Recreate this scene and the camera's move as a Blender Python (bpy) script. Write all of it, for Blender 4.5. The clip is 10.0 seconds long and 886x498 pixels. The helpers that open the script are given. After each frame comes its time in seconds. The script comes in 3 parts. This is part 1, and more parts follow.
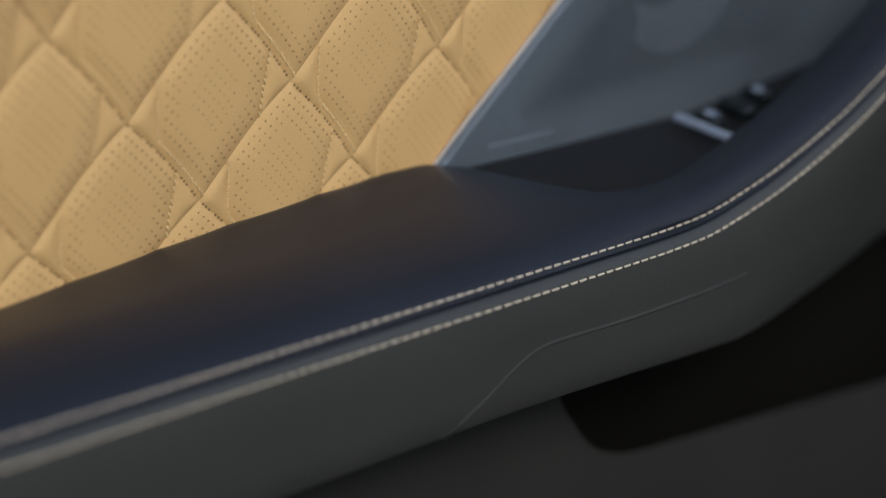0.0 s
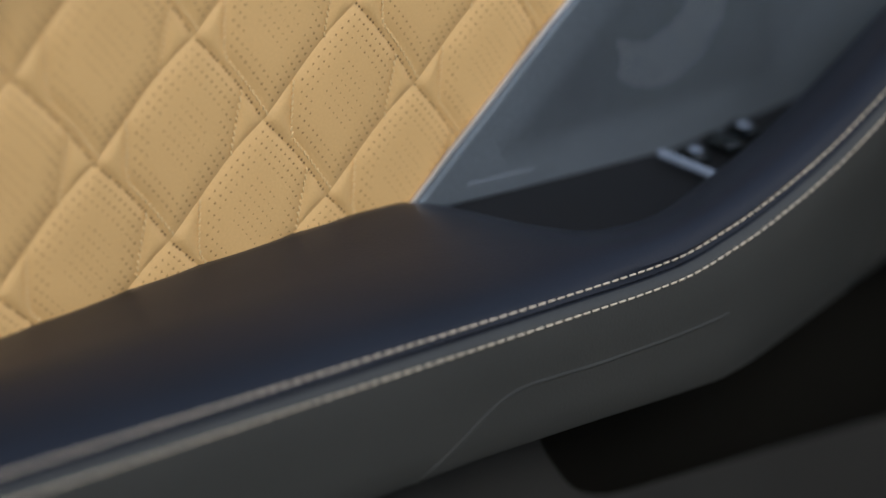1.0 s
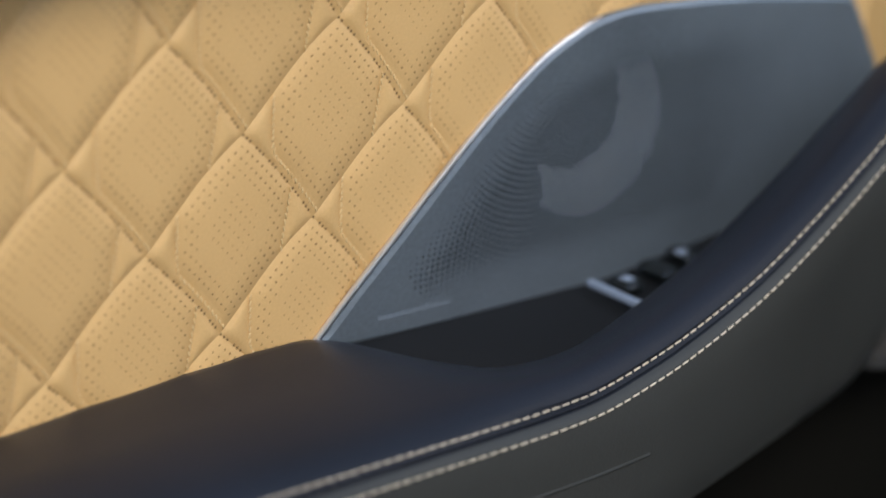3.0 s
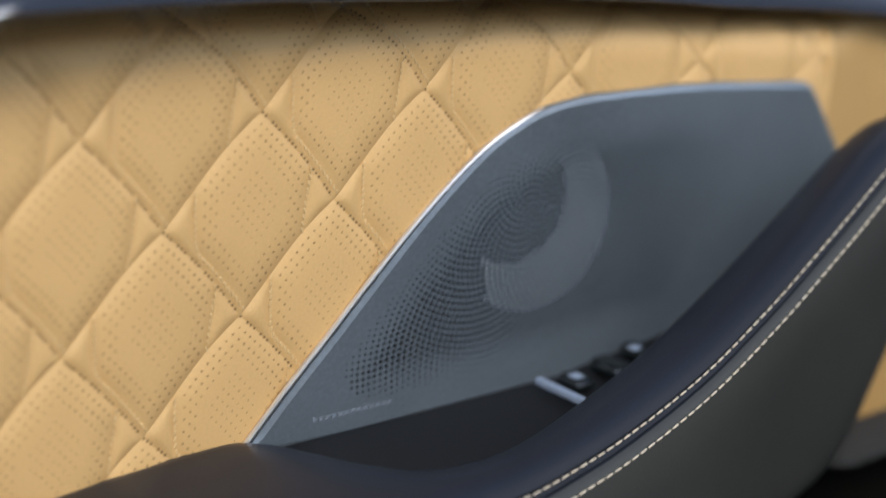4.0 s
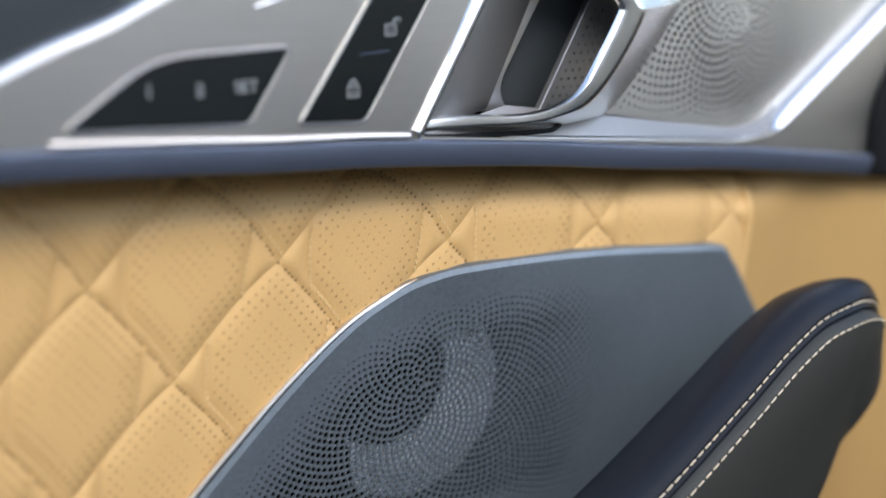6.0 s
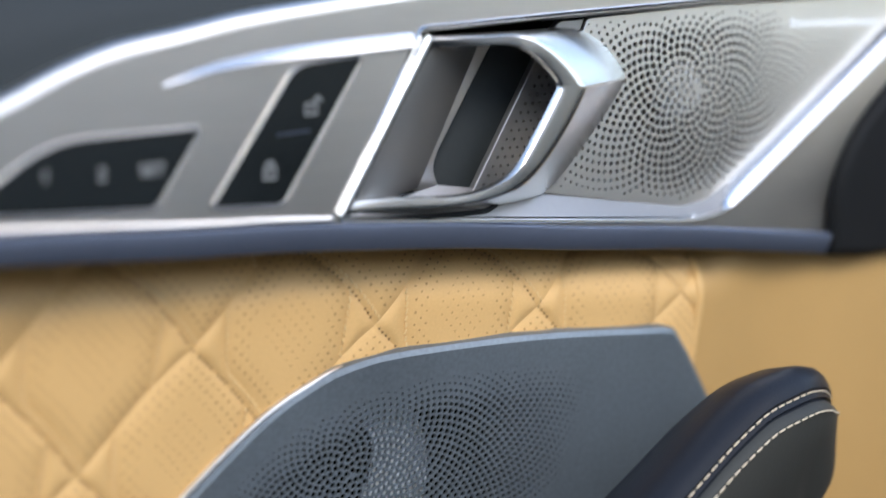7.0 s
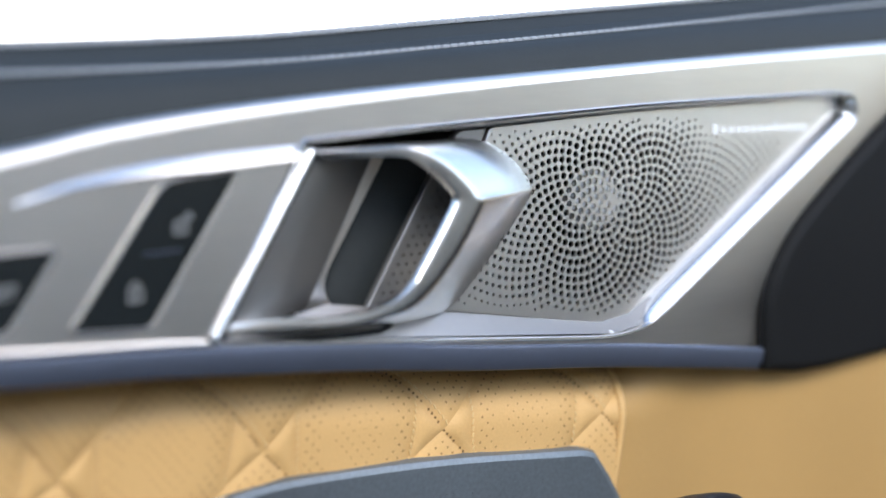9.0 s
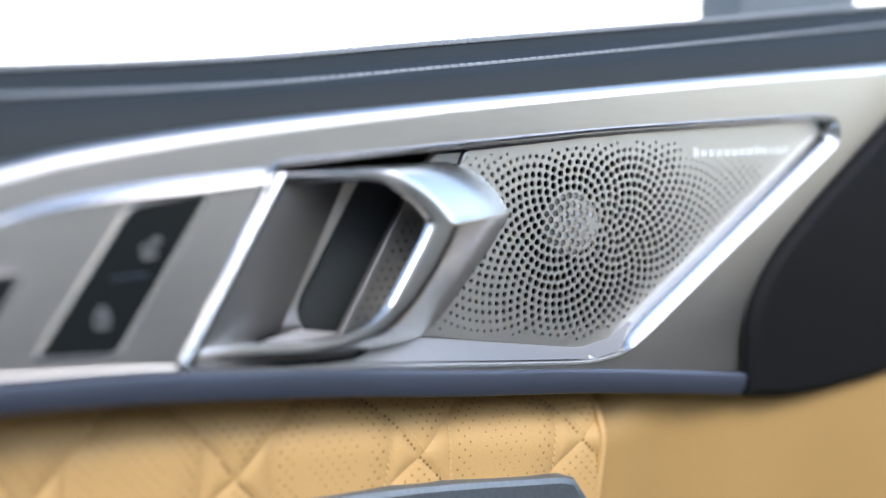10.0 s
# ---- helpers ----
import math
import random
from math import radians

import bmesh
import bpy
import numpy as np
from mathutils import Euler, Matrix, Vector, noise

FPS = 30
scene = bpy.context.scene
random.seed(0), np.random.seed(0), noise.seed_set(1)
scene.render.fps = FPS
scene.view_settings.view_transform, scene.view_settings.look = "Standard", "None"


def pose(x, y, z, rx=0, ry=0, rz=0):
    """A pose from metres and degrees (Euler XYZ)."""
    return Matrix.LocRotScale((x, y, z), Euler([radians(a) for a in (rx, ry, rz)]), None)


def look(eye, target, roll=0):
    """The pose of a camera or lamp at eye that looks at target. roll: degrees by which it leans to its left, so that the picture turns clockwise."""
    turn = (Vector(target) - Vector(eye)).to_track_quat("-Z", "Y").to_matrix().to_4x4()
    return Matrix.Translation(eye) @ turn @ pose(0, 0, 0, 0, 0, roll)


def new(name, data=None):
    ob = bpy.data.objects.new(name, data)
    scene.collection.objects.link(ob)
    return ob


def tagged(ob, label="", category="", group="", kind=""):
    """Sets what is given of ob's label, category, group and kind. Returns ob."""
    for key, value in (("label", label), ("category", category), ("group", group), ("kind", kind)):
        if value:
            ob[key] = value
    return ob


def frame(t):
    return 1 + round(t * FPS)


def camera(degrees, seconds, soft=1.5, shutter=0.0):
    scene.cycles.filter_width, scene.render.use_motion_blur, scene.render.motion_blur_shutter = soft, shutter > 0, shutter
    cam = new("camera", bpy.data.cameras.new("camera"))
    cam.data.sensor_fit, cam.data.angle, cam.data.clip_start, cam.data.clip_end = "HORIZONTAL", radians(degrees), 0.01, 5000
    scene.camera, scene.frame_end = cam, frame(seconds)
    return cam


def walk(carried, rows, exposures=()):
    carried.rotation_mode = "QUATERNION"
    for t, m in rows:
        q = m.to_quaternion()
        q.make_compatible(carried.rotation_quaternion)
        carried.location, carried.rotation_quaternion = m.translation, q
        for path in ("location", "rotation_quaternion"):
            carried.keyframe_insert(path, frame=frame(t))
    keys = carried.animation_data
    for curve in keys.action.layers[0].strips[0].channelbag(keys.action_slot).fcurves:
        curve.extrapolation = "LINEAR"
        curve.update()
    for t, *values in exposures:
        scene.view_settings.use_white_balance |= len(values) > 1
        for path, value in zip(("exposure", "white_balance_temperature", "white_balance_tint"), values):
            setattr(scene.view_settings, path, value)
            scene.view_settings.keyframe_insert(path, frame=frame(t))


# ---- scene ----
cam = camera(33.1, 10.0, shutter=0.5)
cam.data.dof.use_dof = True
cam.data.dof.focus_distance = 0.571
cam.data.dof.aperture_fstop = 2.8
PATH = [
    (0.0, (-0.1109, -0.4602, 0.8750), (1.0279, 0.9543, 0.0360), 2.50),
    (0.5, (-0.1038, -0.4575, 0.8790), (1.0341, 0.9591, 0.0430), 2.70),
    (1.0, (-0.0939, -0.4599, 0.8780), (1.0407, 0.9728, 0.0670), 2.40),
    (1.5, (-0.0832, -0.4664, 0.8750), (1.0465, 0.9926, 0.1020), 1.80),
    (2.0, (-0.0663, -0.4711, 0.8750), (1.0534, 1.0133, 0.1370), 1.50),
    (3.5, (-0.0076, -0.4775, 0.8740), (1.0891, 1.0799, 0.2650), 0.20),
    (4.0, (0.0132, -0.4833, 0.8710), (1.1021, 1.1044, 0.3280), -0.30),
    (4.5, (0.0361, -0.4863, 0.8720), (1.1110, 1.1251, 0.3740), -0.60),
    (5.0, (0.0601, -0.4863, 0.8850), (1.1185, 1.1378, 0.3950), -0.30),
    (5.5, (0.0803, -0.4831, 0.8900), (1.1361, 1.1521, 0.4290), -0.20),
    (7.0, (0.1390, -0.4675, 0.9080), (1.1995, 1.1835, 0.5200), 0.70),
    (7.5, (0.1551, -0.4651, 0.9120), (1.2158, 1.1918, 0.5510), 0.80),
    (8.0, (0.1701, -0.4657, 0.9120), (1.2282, 1.2013, 0.5920), 0.50),
    (8.5, (0.1821, -0.4642, 0.9120), (1.2415, 1.2078, 0.6220), 0.50),
    (9.0, (0.1911, -0.4646, 0.9120), (1.2487, 1.2125, 0.6500), 0.30),
    (9.5, (0.1991, -0.4659, 0.9110), (1.2529, 1.2163, 0.6710), 0.20),
    (10.0, (0.2021, -0.4651, 0.9090), (1.2609, 1.2180, 0.6880), 0.10),
]
walk(cam, [(t, look(eye, target, roll)) for t, eye, target, roll in PATH],
     [(0.0, 0.85), (2.0, 1.0), (3.5, 1.2), (5.5, 1.35), (8.0, 1.42), (10.0, 1.42)])

# ---- world, sun, exposure ----
world = bpy.data.worlds.new("sky")
scene.world = world
world.use_nodes = True
wn = world.node_tree
sky = wn.nodes.new("ShaderNodeTexSky")
sky.sky_type = "NISHITA"
sky.sun_disc = False
sky.sun_elevation, sky.sun_rotation = radians(43), radians(150)
sky.air_density, sky.dust_density = 1.1, 0.7
bg = wn.nodes["Background"]
bg.inputs["Strength"].default_value = 0.16
wn.links.new(sky.outputs["Color"], bg.inputs["Color"])
sun = new("sun", bpy.data.lights.new("sun", "SUN"))
sun.data.energy, sun.data.angle, sun.data.color = 1.0, radians(20), (1.0, 0.985, 0.95)
sun.matrix_world = look((-1.3, -2.2, 3.0), (0.2, 0.0, 0.7))


# ---- materials ----
def material(name, color, rough=0.5, metal=0.0, spread=0.12, fine=400.0, bump=0.15, depth=0.0004, spec=0.5,
             coarse=14.0, voronoi=False, stretch=None):
    """A surface with colour change at two scales, uneven gloss and fine relief."""
    m = bpy.data.materials.new(name)
    m.use_nodes = True
    nt = m.node_tree
    b = nt.nodes["Principled BSDF"]
    link = nt.links.new
    co = nt.nodes.new("ShaderNodeTexCoord")
    src = co.outputs["Object"]
    if stretch:
        mp = nt.nodes.new("ShaderNodeMapping")
        mp.inputs["Scale"].default_value = stretch
        link(src, mp.inputs["Vector"])
        fine_src = mp.outputs["Vector"]
    else:
        fine_src = src
    big = nt.nodes.new("ShaderNodeTexNoise")
    big.inputs["Scale"].default_value = coarse
    big.inputs["Detail"].default_value = 4
    link(src, big.inputs["Vector"])
    small = nt.nodes.new("ShaderNodeTexNoise")
    small.inputs["Scale"].default_value = fine
    small.inputs["Detail"].default_value = 3
    link(fine_src, small.inputs["Vector"])
    mix = nt.nodes.new("ShaderNodeMath")
    mix.operation = "MULTIPLY_ADD"
    mix.inputs[1].default_value = 0.5
    link(small.outputs["Fac"], mix.inputs[0])
    half = nt.nodes.new("ShaderNodeMath")
    half.operation = "MULTIPLY"
    half.inputs[1].default_value = 0.5
    link(big.outputs["Fac"], half.inputs[0])
    link(half.outputs[0], mix.inputs[2])
    ramp = nt.nodes.new("ShaderNodeValToRGB")
    lo = [c * (1 - spread) for c in color]
    hi = [min(1, c * (1 + spread)) for c in color]
    ramp.color_ramp.elements[0].position, ramp.color_ramp.elements[1].position = 0.3, 0.7
    ramp.color_ramp.elements[0].color, ramp.color_ramp.elements[1].color = (*lo, 1), (*hi, 1)
    link(mix.outputs[0], ramp.inputs["Fac"])
    link(ramp.outputs["Color"], b.inputs["Base Color"])
    rg = nt.nodes.new("ShaderNodeMapRange")
    rg.inputs["To Min"].default_value, rg.inputs["To Max"].default_value = max(0.02, rough - 0.06), rough + 0.06
    link(mix.outputs[0], rg.inputs["Value"])
    link(rg.outputs["Result"], b.inputs["Roughness"])
    b.inputs["Metallic"].default_value = metal
    b.inputs["Specular IOR Level"].default_value = spec
    if bump:
        bp = nt.nodes.new("ShaderNodeBump")
        bp.inputs["Strength"].default_value, bp.inputs["Distance"].default_value = bump, depth
        if voronoi:
            vo = nt.nodes.new("ShaderNodeTexVoronoi")
            vo.inputs["Scale"].default_value = fine
            vo.feature = "SMOOTH_F1"
            link(src, vo.inputs["Vector"])
            link(vo.outputs["Distance"], bp.inputs["Height"])
        else:
            link(small.outputs["Fac"], bp.inputs["Height"])
        link(bp.outputs["Normal"], b.inputs["Normal"])
    return m


TAN = material("tan_leather", (0.63, 0.385, 0.150), 0.5, spread=0.07, fine=900, bump=0.35, depth=0.0003, spec=0.35, voronoi=True)
# darker copy of the tan leather; the plain skin's shade is in its colour
TAN_SHADED = material("shaded_tan_leather", (0.47, 0.283, 0.102), 0.5, spread=0.07, fine=900, bump=0.3, depth=0.0003, spec=0.35, voronoi=True)
# flat brown discs: the shade inside small holes is put into the colour
HOLE = material("perforation_shadow", (0.29, 0.165, 0.058), 0.9, bump=0)
NEEDLE = material("olive_needle_shadow", (0.20, 0.115, 0.040), 0.9, bump=0)
TAN_THREAD = material("tan_thread", (0.66, 0.45, 0.20), 0.7, fine=1500, bump=0.3)
DARK = material("black_blue_leather", (0.0140, 0.0158, 0.0205), 0.38, spread=0.15, spec=0.13, fine=1100, bump=0.3, depth=0.0002, voronoi=True)
DARK_SIDE = material("charcoal_leather", (0.036, 0.0355, 0.0300), 0.55, spec=0.3, spread=0.15, fine=1100, bump=0.3, depth=0.0002, voronoi=True)
PLASTIC = material("black_plastic", (0.008, 0.008, 0.008), 0.6, spec=0.18, spread=0.2, fine=700, bump=0.2, depth=0.0001)
SOFT_PLASTIC = material("charcoal_soft_plastic", (0.0270, 0.0260, 0.0225), 0.7, spec=0.2, spread=0.15, fine=900, bump=0.3, depth=0.0002)
# black without gloss: shade inside the pocket and loudspeakers put into colour
CAVITY = material("deep_black_shade", (0.0085, 0.0080, 0.0065), 0.9, bump=0, spec=0.0)
GLOSS = material("gloss_black_key", (0.010, 0.012, 0.012), 0.12, spread=0.2, bump=0)
ALU = material("satin_aluminium", (0.78, 0.735, 0.675), 0.32, 1.0, spread=0.04, fine=500, bump=0.06, depth=0.0001, stretch=(0.05, 1, 1))
CHROME = material("bright_satin_chrome", (0.72, 0.72, 0.72), 0.2, 1.0, spread=0.03, bump=0)
# shaded copy of the aluminium: the chamfer's darkness is put into its colour
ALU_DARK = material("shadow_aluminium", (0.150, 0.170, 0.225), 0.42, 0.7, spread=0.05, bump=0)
GRILLE = material("graphite_metal_grille", (0.175, 0.200, 0.217), 0.36, 0.55, spread=0.2, fine=600, bump=0.05, depth=0.0001)
SILVER_GRILLE = material("champagne_metal_grille", (0.89, 0.85, 0.79), 0.36, 1.0, spread=0.03, fine=600, bump=0.05, depth=0.0001)
# near-white, raised so that parts behind the grilles look lit
CONE = material("lit_speaker_pale", (0.88, 0.89, 0.90), 0.5, spread=0.05, bump=0)
PRINT = material("grey_key_print", (0.34, 0.34, 0.33), 0.5, spread=0.03, bump=0)
WHITE = material("white_print", (0.92, 0.92, 0.90), 0.5, spread=0.03, bump=0)
THREAD = material("cream_thread", (0.58, 0.48, 0.34), 0.65, spread=0.1, fine=1800, bump=0.4)
GREY_THREAD = material("grey_thread", (0.30, 0.31, 0.32), 0.65, spread=0.1, fine=1800, bump=0.4)
SILL_LEATHER = material("slate_leather", (0.026, 0.030, 0.031), 0.55, spread=0.15, spec=0.2, fine=1100, bump=0.3, depth=0.0002, voronoi=True)
RECESS = material("dark_grey_recess", (0.028, 0.032, 0.032), 0.55, bump=0)
HANDLE = material("satin_handle_metal", (0.76, 0.74, 0.71), 0.24, 1.0, spread=0.0, bump=0, fine=3.0, coarse=3.0)
SATIN = material("dull_satin_metal", (0.38, 0.365, 0.345), 0.48, 1.0, spread=0.04, bump=0)
SYMBOL = material("pale_blue_symbol", (0.26, 0.30, 0.36), 0.5, bump=0)
CREAM = material("cream_reflector", (0.88, 0.75, 0.56), 0.7, fine=300)
CABIN = material("greige_bounce_wall", (0.57, 0.50, 0.415), 0.7, fine=300)
FAINT = material("faint_grey_print", (0.16, 0.18, 0.20), 0.5, bump=0)
LIGHT_BLOCK = material("black_light_block", (0.022, 0.021, 0.020), 0.95, spec=0.1, fine=500, bump=0.3)
ASPHALT = material("asphalt", (0.055, 0.055, 0.055), 0.9, fine=60, bump=0.4, depth=0.004)


# ---- mesh helpers ----
def part(name, bm, mat, parent=None, label="", smooth=True):
    """Links a bmesh as one mesh object, under a thing or a part."""
    me = bpy.data.meshes.new(name)
    bmesh.ops.recalc_face_normals(bm, faces=bm.faces)
    for f in bm.faces:
        f.smooth = smooth
    for e in bm.edges:
        if len(e.link_faces) == 2 and e.calc_face_angle() > radians(38):
            e.smooth = False
    bm.to_mesh(me)
    bm.free()
    me.materials.append(mat)
    ob = new(name, me)
    ob.parent = parent
    if label:
        ob["label"] = label
    return ob


def thing(name, x, y, z, label, category, kind="", group=""):
    ob = new(name)
    ob.location = (0, 0, 0)
    return tagged(ob, label, category, group, kind)


def curve_at(pts, x):
    """Smooth (monotone cubic) interpolation in a short list of (x, value)."""
    xs, ys = [p[0] for p in pts], [p[1] for p in pts]
    if x <= xs[0]:
        return ys[0] + (ys[1] - ys[0]) / (xs[1] - xs[0]) * (x - xs[0])
    if x >= xs[-1]:
        return ys[-1] + (ys[-1] - ys[-2]) / (xs[-1] - xs[-2]) * (x - xs[-1])
    i = max(k for k in range(len(xs) - 1) if xs[k] <= x)
    d = [(ys[k + 1] - ys[k]) / (xs[k + 1] - xs[k]) for k in range(len(xs) - 1)]

    def slope(k):
        if k == 0 or k == len(xs) - 1:
            return d[0] if k == 0 else d[-1]
        return 0.0 if d[k - 1] * d[k] <= 0 else 2 * d[k - 1] * d[k] / (d[k - 1] + d[k])

    h = xs[i + 1] - xs[i]
    u = (x - xs[i]) / h
    m0, m1 = slope(i) * h, slope(i + 1) * h
    return (2 * u**3 - 3 * u**2 + 1) * ys[i] + (u**3 - 2 * u**2 + u) * m0 + (3 * u**2 - 2 * u**3) * ys[i + 1] + (u**3 - u**2) * m1


def smooth_loop(pts, n=6, closed=True):
    """Catmull-Rom through a few corner points."""
    out, k = [], len(pts)
    P = [Vector(p) for p in pts]
    for i in range(k if closed else k - 1):
        a, b = P[i], P[(i + 1) % k]
        p0 = P[(i - 1) % k] if closed or i else a + (a - b)
        p3 = P[(i + 2) % k] if closed or i + 2 < k else b + (b - a)
        for j in range(n):
            u = j / n
            out.append(0.5 * ((2 * a) + (b - p0) * u + (2 * p0 - 5 * a + 4 * b - p3) * u * u + (3 * a - p0 - 3 * b + p3) * u**3))
    if not closed:
        out.append(P[-1])
    return out


def round_poly(pts, r, n=5):
    """Polygon corners in the plane rounded with radius r (or a radius per corner)."""
    out, k = [], len(pts)
    for i in range(k):
        p, a, b = Vector(pts[i]), Vector(pts[i - 1]), Vector(pts[(i + 1) % k])
        ri = r[i] if isinstance(r, (list, tuple)) else r
        da, db = (a - p), (b - p)
        la, lb = min(ri, da.length * 0.45), min(ri, db.length * 0.45)
        s, e = p + da.normalized() * la, p + db.normalized() * lb
        for j in range(n + 1):
            u = j / n
            out.append((1 - u) ** 2 * s + 2 * u * (1 - u) * p + u * u * e)
    return out


def strip(bm, rings, closed=False, close_rows=False):
    """Quads between rows of points of equal length."""
    rows = [[bm.verts.new(p) for p in ring] for ring in rings]
    n = len(rows[0])
    for a, b in zip(rows, rows[1:] + ([rows[0]] if close_rows else [])):
        for i in range(n if closed else n - 1):
            bm.faces.new((a[i], a[(i + 1) % n], b[(i + 1) % n], b[i]))
    return rows


def slab(outline, y_of, thick, bevel=0.0008, holes=(), extra=()):
    """A plate seen from the front: an outline in (x, z) at depth y_of(x, z), with a rounded rim, real holes and thickness."""
    bm = bmesh.new()
    cx = sum(p[0] for p in outline) / len(outline)
    cz = sum(p[1] for p in outline) / len(outline)
    k = len(outline)

    def inset(d):
        out = []
        for i in range(k):
            a, b = Vector(outline[i - 1]), Vector(outline[(i + 1) % k])
            t = (b - a).normalized()
            out.append((outline[i][0] + sgn * t[1] * d, outline[i][1] - sgn * t[0] * d))
        return out

    area = sum(outline[i - 1][0] * outline[i][1] - outline[i][0] * outline[i - 1][1] for i in range(k))
    sgn = -1 if area > 0 else 1
    inner = inset(bevel)
    verts = [Vector(p) for p in inner]
    edges = [(i, (i + 1) % k) for i in range(k)]
    for loop in holes:
        s = len(verts)
        verts += [Vector(p) for p in loop]
        edges += [(s + i, s + (i + 1) % len(loop)) for i in range(len(loop))]
    owner = [-1] * k
    for h, loop in enumerate(holes):
        owner += [h] * len(loop)
    verts += [Vector(p) for p in extra]
    owner += [-1] * len(extra)
    from mathutils.geometry import delaunay_2d_cdt
    co, _, faces, origin, *_ = delaunay_2d_cdt(verts, edges, [], 1, 1e-7)
    who = [owner[o[0]] if o else -1 for o in origin]
    faces = [f for f in faces if not (who[f[0]] >= 0 and len({who[i] for i in f}) == 1)]
    vs = [bm.verts.new((p[0], y_of(p[0], p[1]), p[1])) for p in co]
    for f in faces:
        bm.faces.new([vs[i] for i in f])
    mid = inset(bevel * 0.3)
    strip(bm, [[(p[0], y_of(p[0], p[1]), p[1]) for p in inner],
               [(p[0], y_of(p[0], p[1]) + bevel * 0.3, p[1]) for p in mid],
               [(p[0], y_of(p[0], p[1]) + bevel, p[1]) for p in outline],
               [(p[0], y_of(p[0], p[1]) + thick, p[1]) for p in outline]], closed=True)
    for loop in holes:
        strip(bm, [[(p[0], y_of(p[0], p[1]), p[1]) for p in loop],
                   [(p[0], y_of(p[0], p[1]) + min(thick, 0.0012), p[1]) for p in loop]], closed=True)
    return bm


def tube(bm, pts, r, sides=6, flat=1.0):
    """A rod along points."""
    P = [Vector(p) for p in pts]
    rings = []
    for i, p in enumerate(P):
        t = (P[min(i + 1, len(P) - 1)] - P[max(i - 1, 0)]).normalized()
        a = t.cross(Vector((0, 1, 0)))
        a = a.normalized() if a.length > 1e-6 else Vector((1, 0, 0))
        b = t.cross(a)
        rings.append([p + a * r * math.cos(2 * math.pi * j / sides) + b * r * flat * math.sin(2 * math.pi * j / sides) for j in range(sides)])
    rows = strip(bm, rings, closed=True)
    bm.faces.new(rows[0])
    bm.faces.new(rows[-1])


def stitches(bm, pts, pitch, length, r, lift=Vector((0, 0, 0)), skew=None):
    """Single thread stitches, each a small rounded rod, along a line of points."""
    P = [Vector(p) for p in pts]
    acc, nxt, k = 0.0, pitch * 0.5, 0
    for a, b in zip(P, P[1:]):
        seg = (b - a).length
        while acc + seg >= nxt:
            c = a.lerp(b, (nxt - acc) / seg) + lift
            t = (b - a).normalized()
            if skew is not None:
                t = (t + skew).normalized()
            h = t * length * 0.5
            up = lift.normalized() * r * 0.5 if lift.length else Vector((0, 0, 0))
            tube(bm, [c - h - up * 1.2, c - h * 0.8, c, c + h * 0.8, c + h - up * 1.2], r, 6)
            nxt += pitch
            k += 1
        acc += seg


def box(centre, size):
    b = bmesh.new()
    bmesh.ops.create_cube(b, size=1, matrix=Matrix.LocRotScale(centre, None, size))
    return b


def inside(poly, x, z):
    c = False
    for i in range(len(poly)):
        x1, z1 = poly[i - 1][0], poly[i - 1][1]
        x2, z2 = poly[i][0], poly[i][1]
        if (z1 > z) != (z2 > z) and x < (x2 - x1) * (z - z1) / (z2 - z1) + x1:
            c = not c
    return c


def edge_distance(poly, x, z):
    p, best = Vector((x, z)), 9.0
    for i in range(len(poly)):
        a, b = Vector(poly[i - 1][:2]), Vector(poly[i][:2])
        d = b - a
        u = max(0, min(1, (p - a).dot(d) / max(d.length_squared, 1e-12)))
        best = min(best, (p - a - d * u).length)
    return best


# ---- ground, and unseen walls added to bounce and block light ----
bm = bmesh.new()
bmesh.ops.create_grid(bm, x_segments=1, y_segments=1, size=400)
tagged(part("ground", bm, ASPHALT), "grey asphalt ground under the open car door", "ground", kind="structure")
bm = bmesh.new()
bmesh.ops.create_cube(bm, size=1, matrix=Matrix.LocRotScale((0.3, -1.25, 0.77), None, (3.4, 0.06, 0.94)))
# east, west and south walls are unseen, added for bounce and reflections
tagged(part("wall_east", box((1.45, -0.55, 0.82), (0.06, 1.4, 0.32)), CREAM, smooth=False), "plain cream wall, unseen, added in front to brighten the metal's reflections", "wall", kind="structure")
tagged(part("wall_west", box((-1.35, -0.55, 0.60), (0.06, 1.4, 1.20)), CABIN, smooth=False), "plain greige wall, unseen, added at the side to close off the sky", "wall", kind="structure")
# unseen black sheets and box, added to darken the low right side
tagged(part("wall_low_block", box((0.3, -1.25, 0.145), (3.4, 0.07, 0.29)), LIGHT_BLOCK, smooth=False), "plain black sheet, unseen, added low down to cut light from below", "wall", kind="structure")
tagged(part("wall_front_block", box((1.45, -0.55, 0.33), (0.07, 1.4, 0.66)), LIGHT_BLOCK, smooth=False), "plain black sheet, unseen, added in front to cut low reflected light", "wall", kind="structure")
tagged(part("wall_side_block", box((1.11, -0.435, 0.37), (0.62, 0.63, 0.74)), LIGHT_BLOCK, smooth=False), "plain black box, unseen, added to block low light from the front", "dashboard", kind="structure")
tagged(part("wall_south", bm, CABIN), "plain greige wall, unseen, added opposite the door to bounce light", "wall", kind="structure")

# glowing sheet added to make the distance beyond the window pure white
glow = bpy.data.materials.new("glowing_distance")
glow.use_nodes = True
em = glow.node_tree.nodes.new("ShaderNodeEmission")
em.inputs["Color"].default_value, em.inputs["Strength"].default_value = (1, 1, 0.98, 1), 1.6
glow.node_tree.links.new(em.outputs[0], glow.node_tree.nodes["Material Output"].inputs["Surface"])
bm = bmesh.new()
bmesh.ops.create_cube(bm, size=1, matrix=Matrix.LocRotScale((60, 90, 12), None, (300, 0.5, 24)))
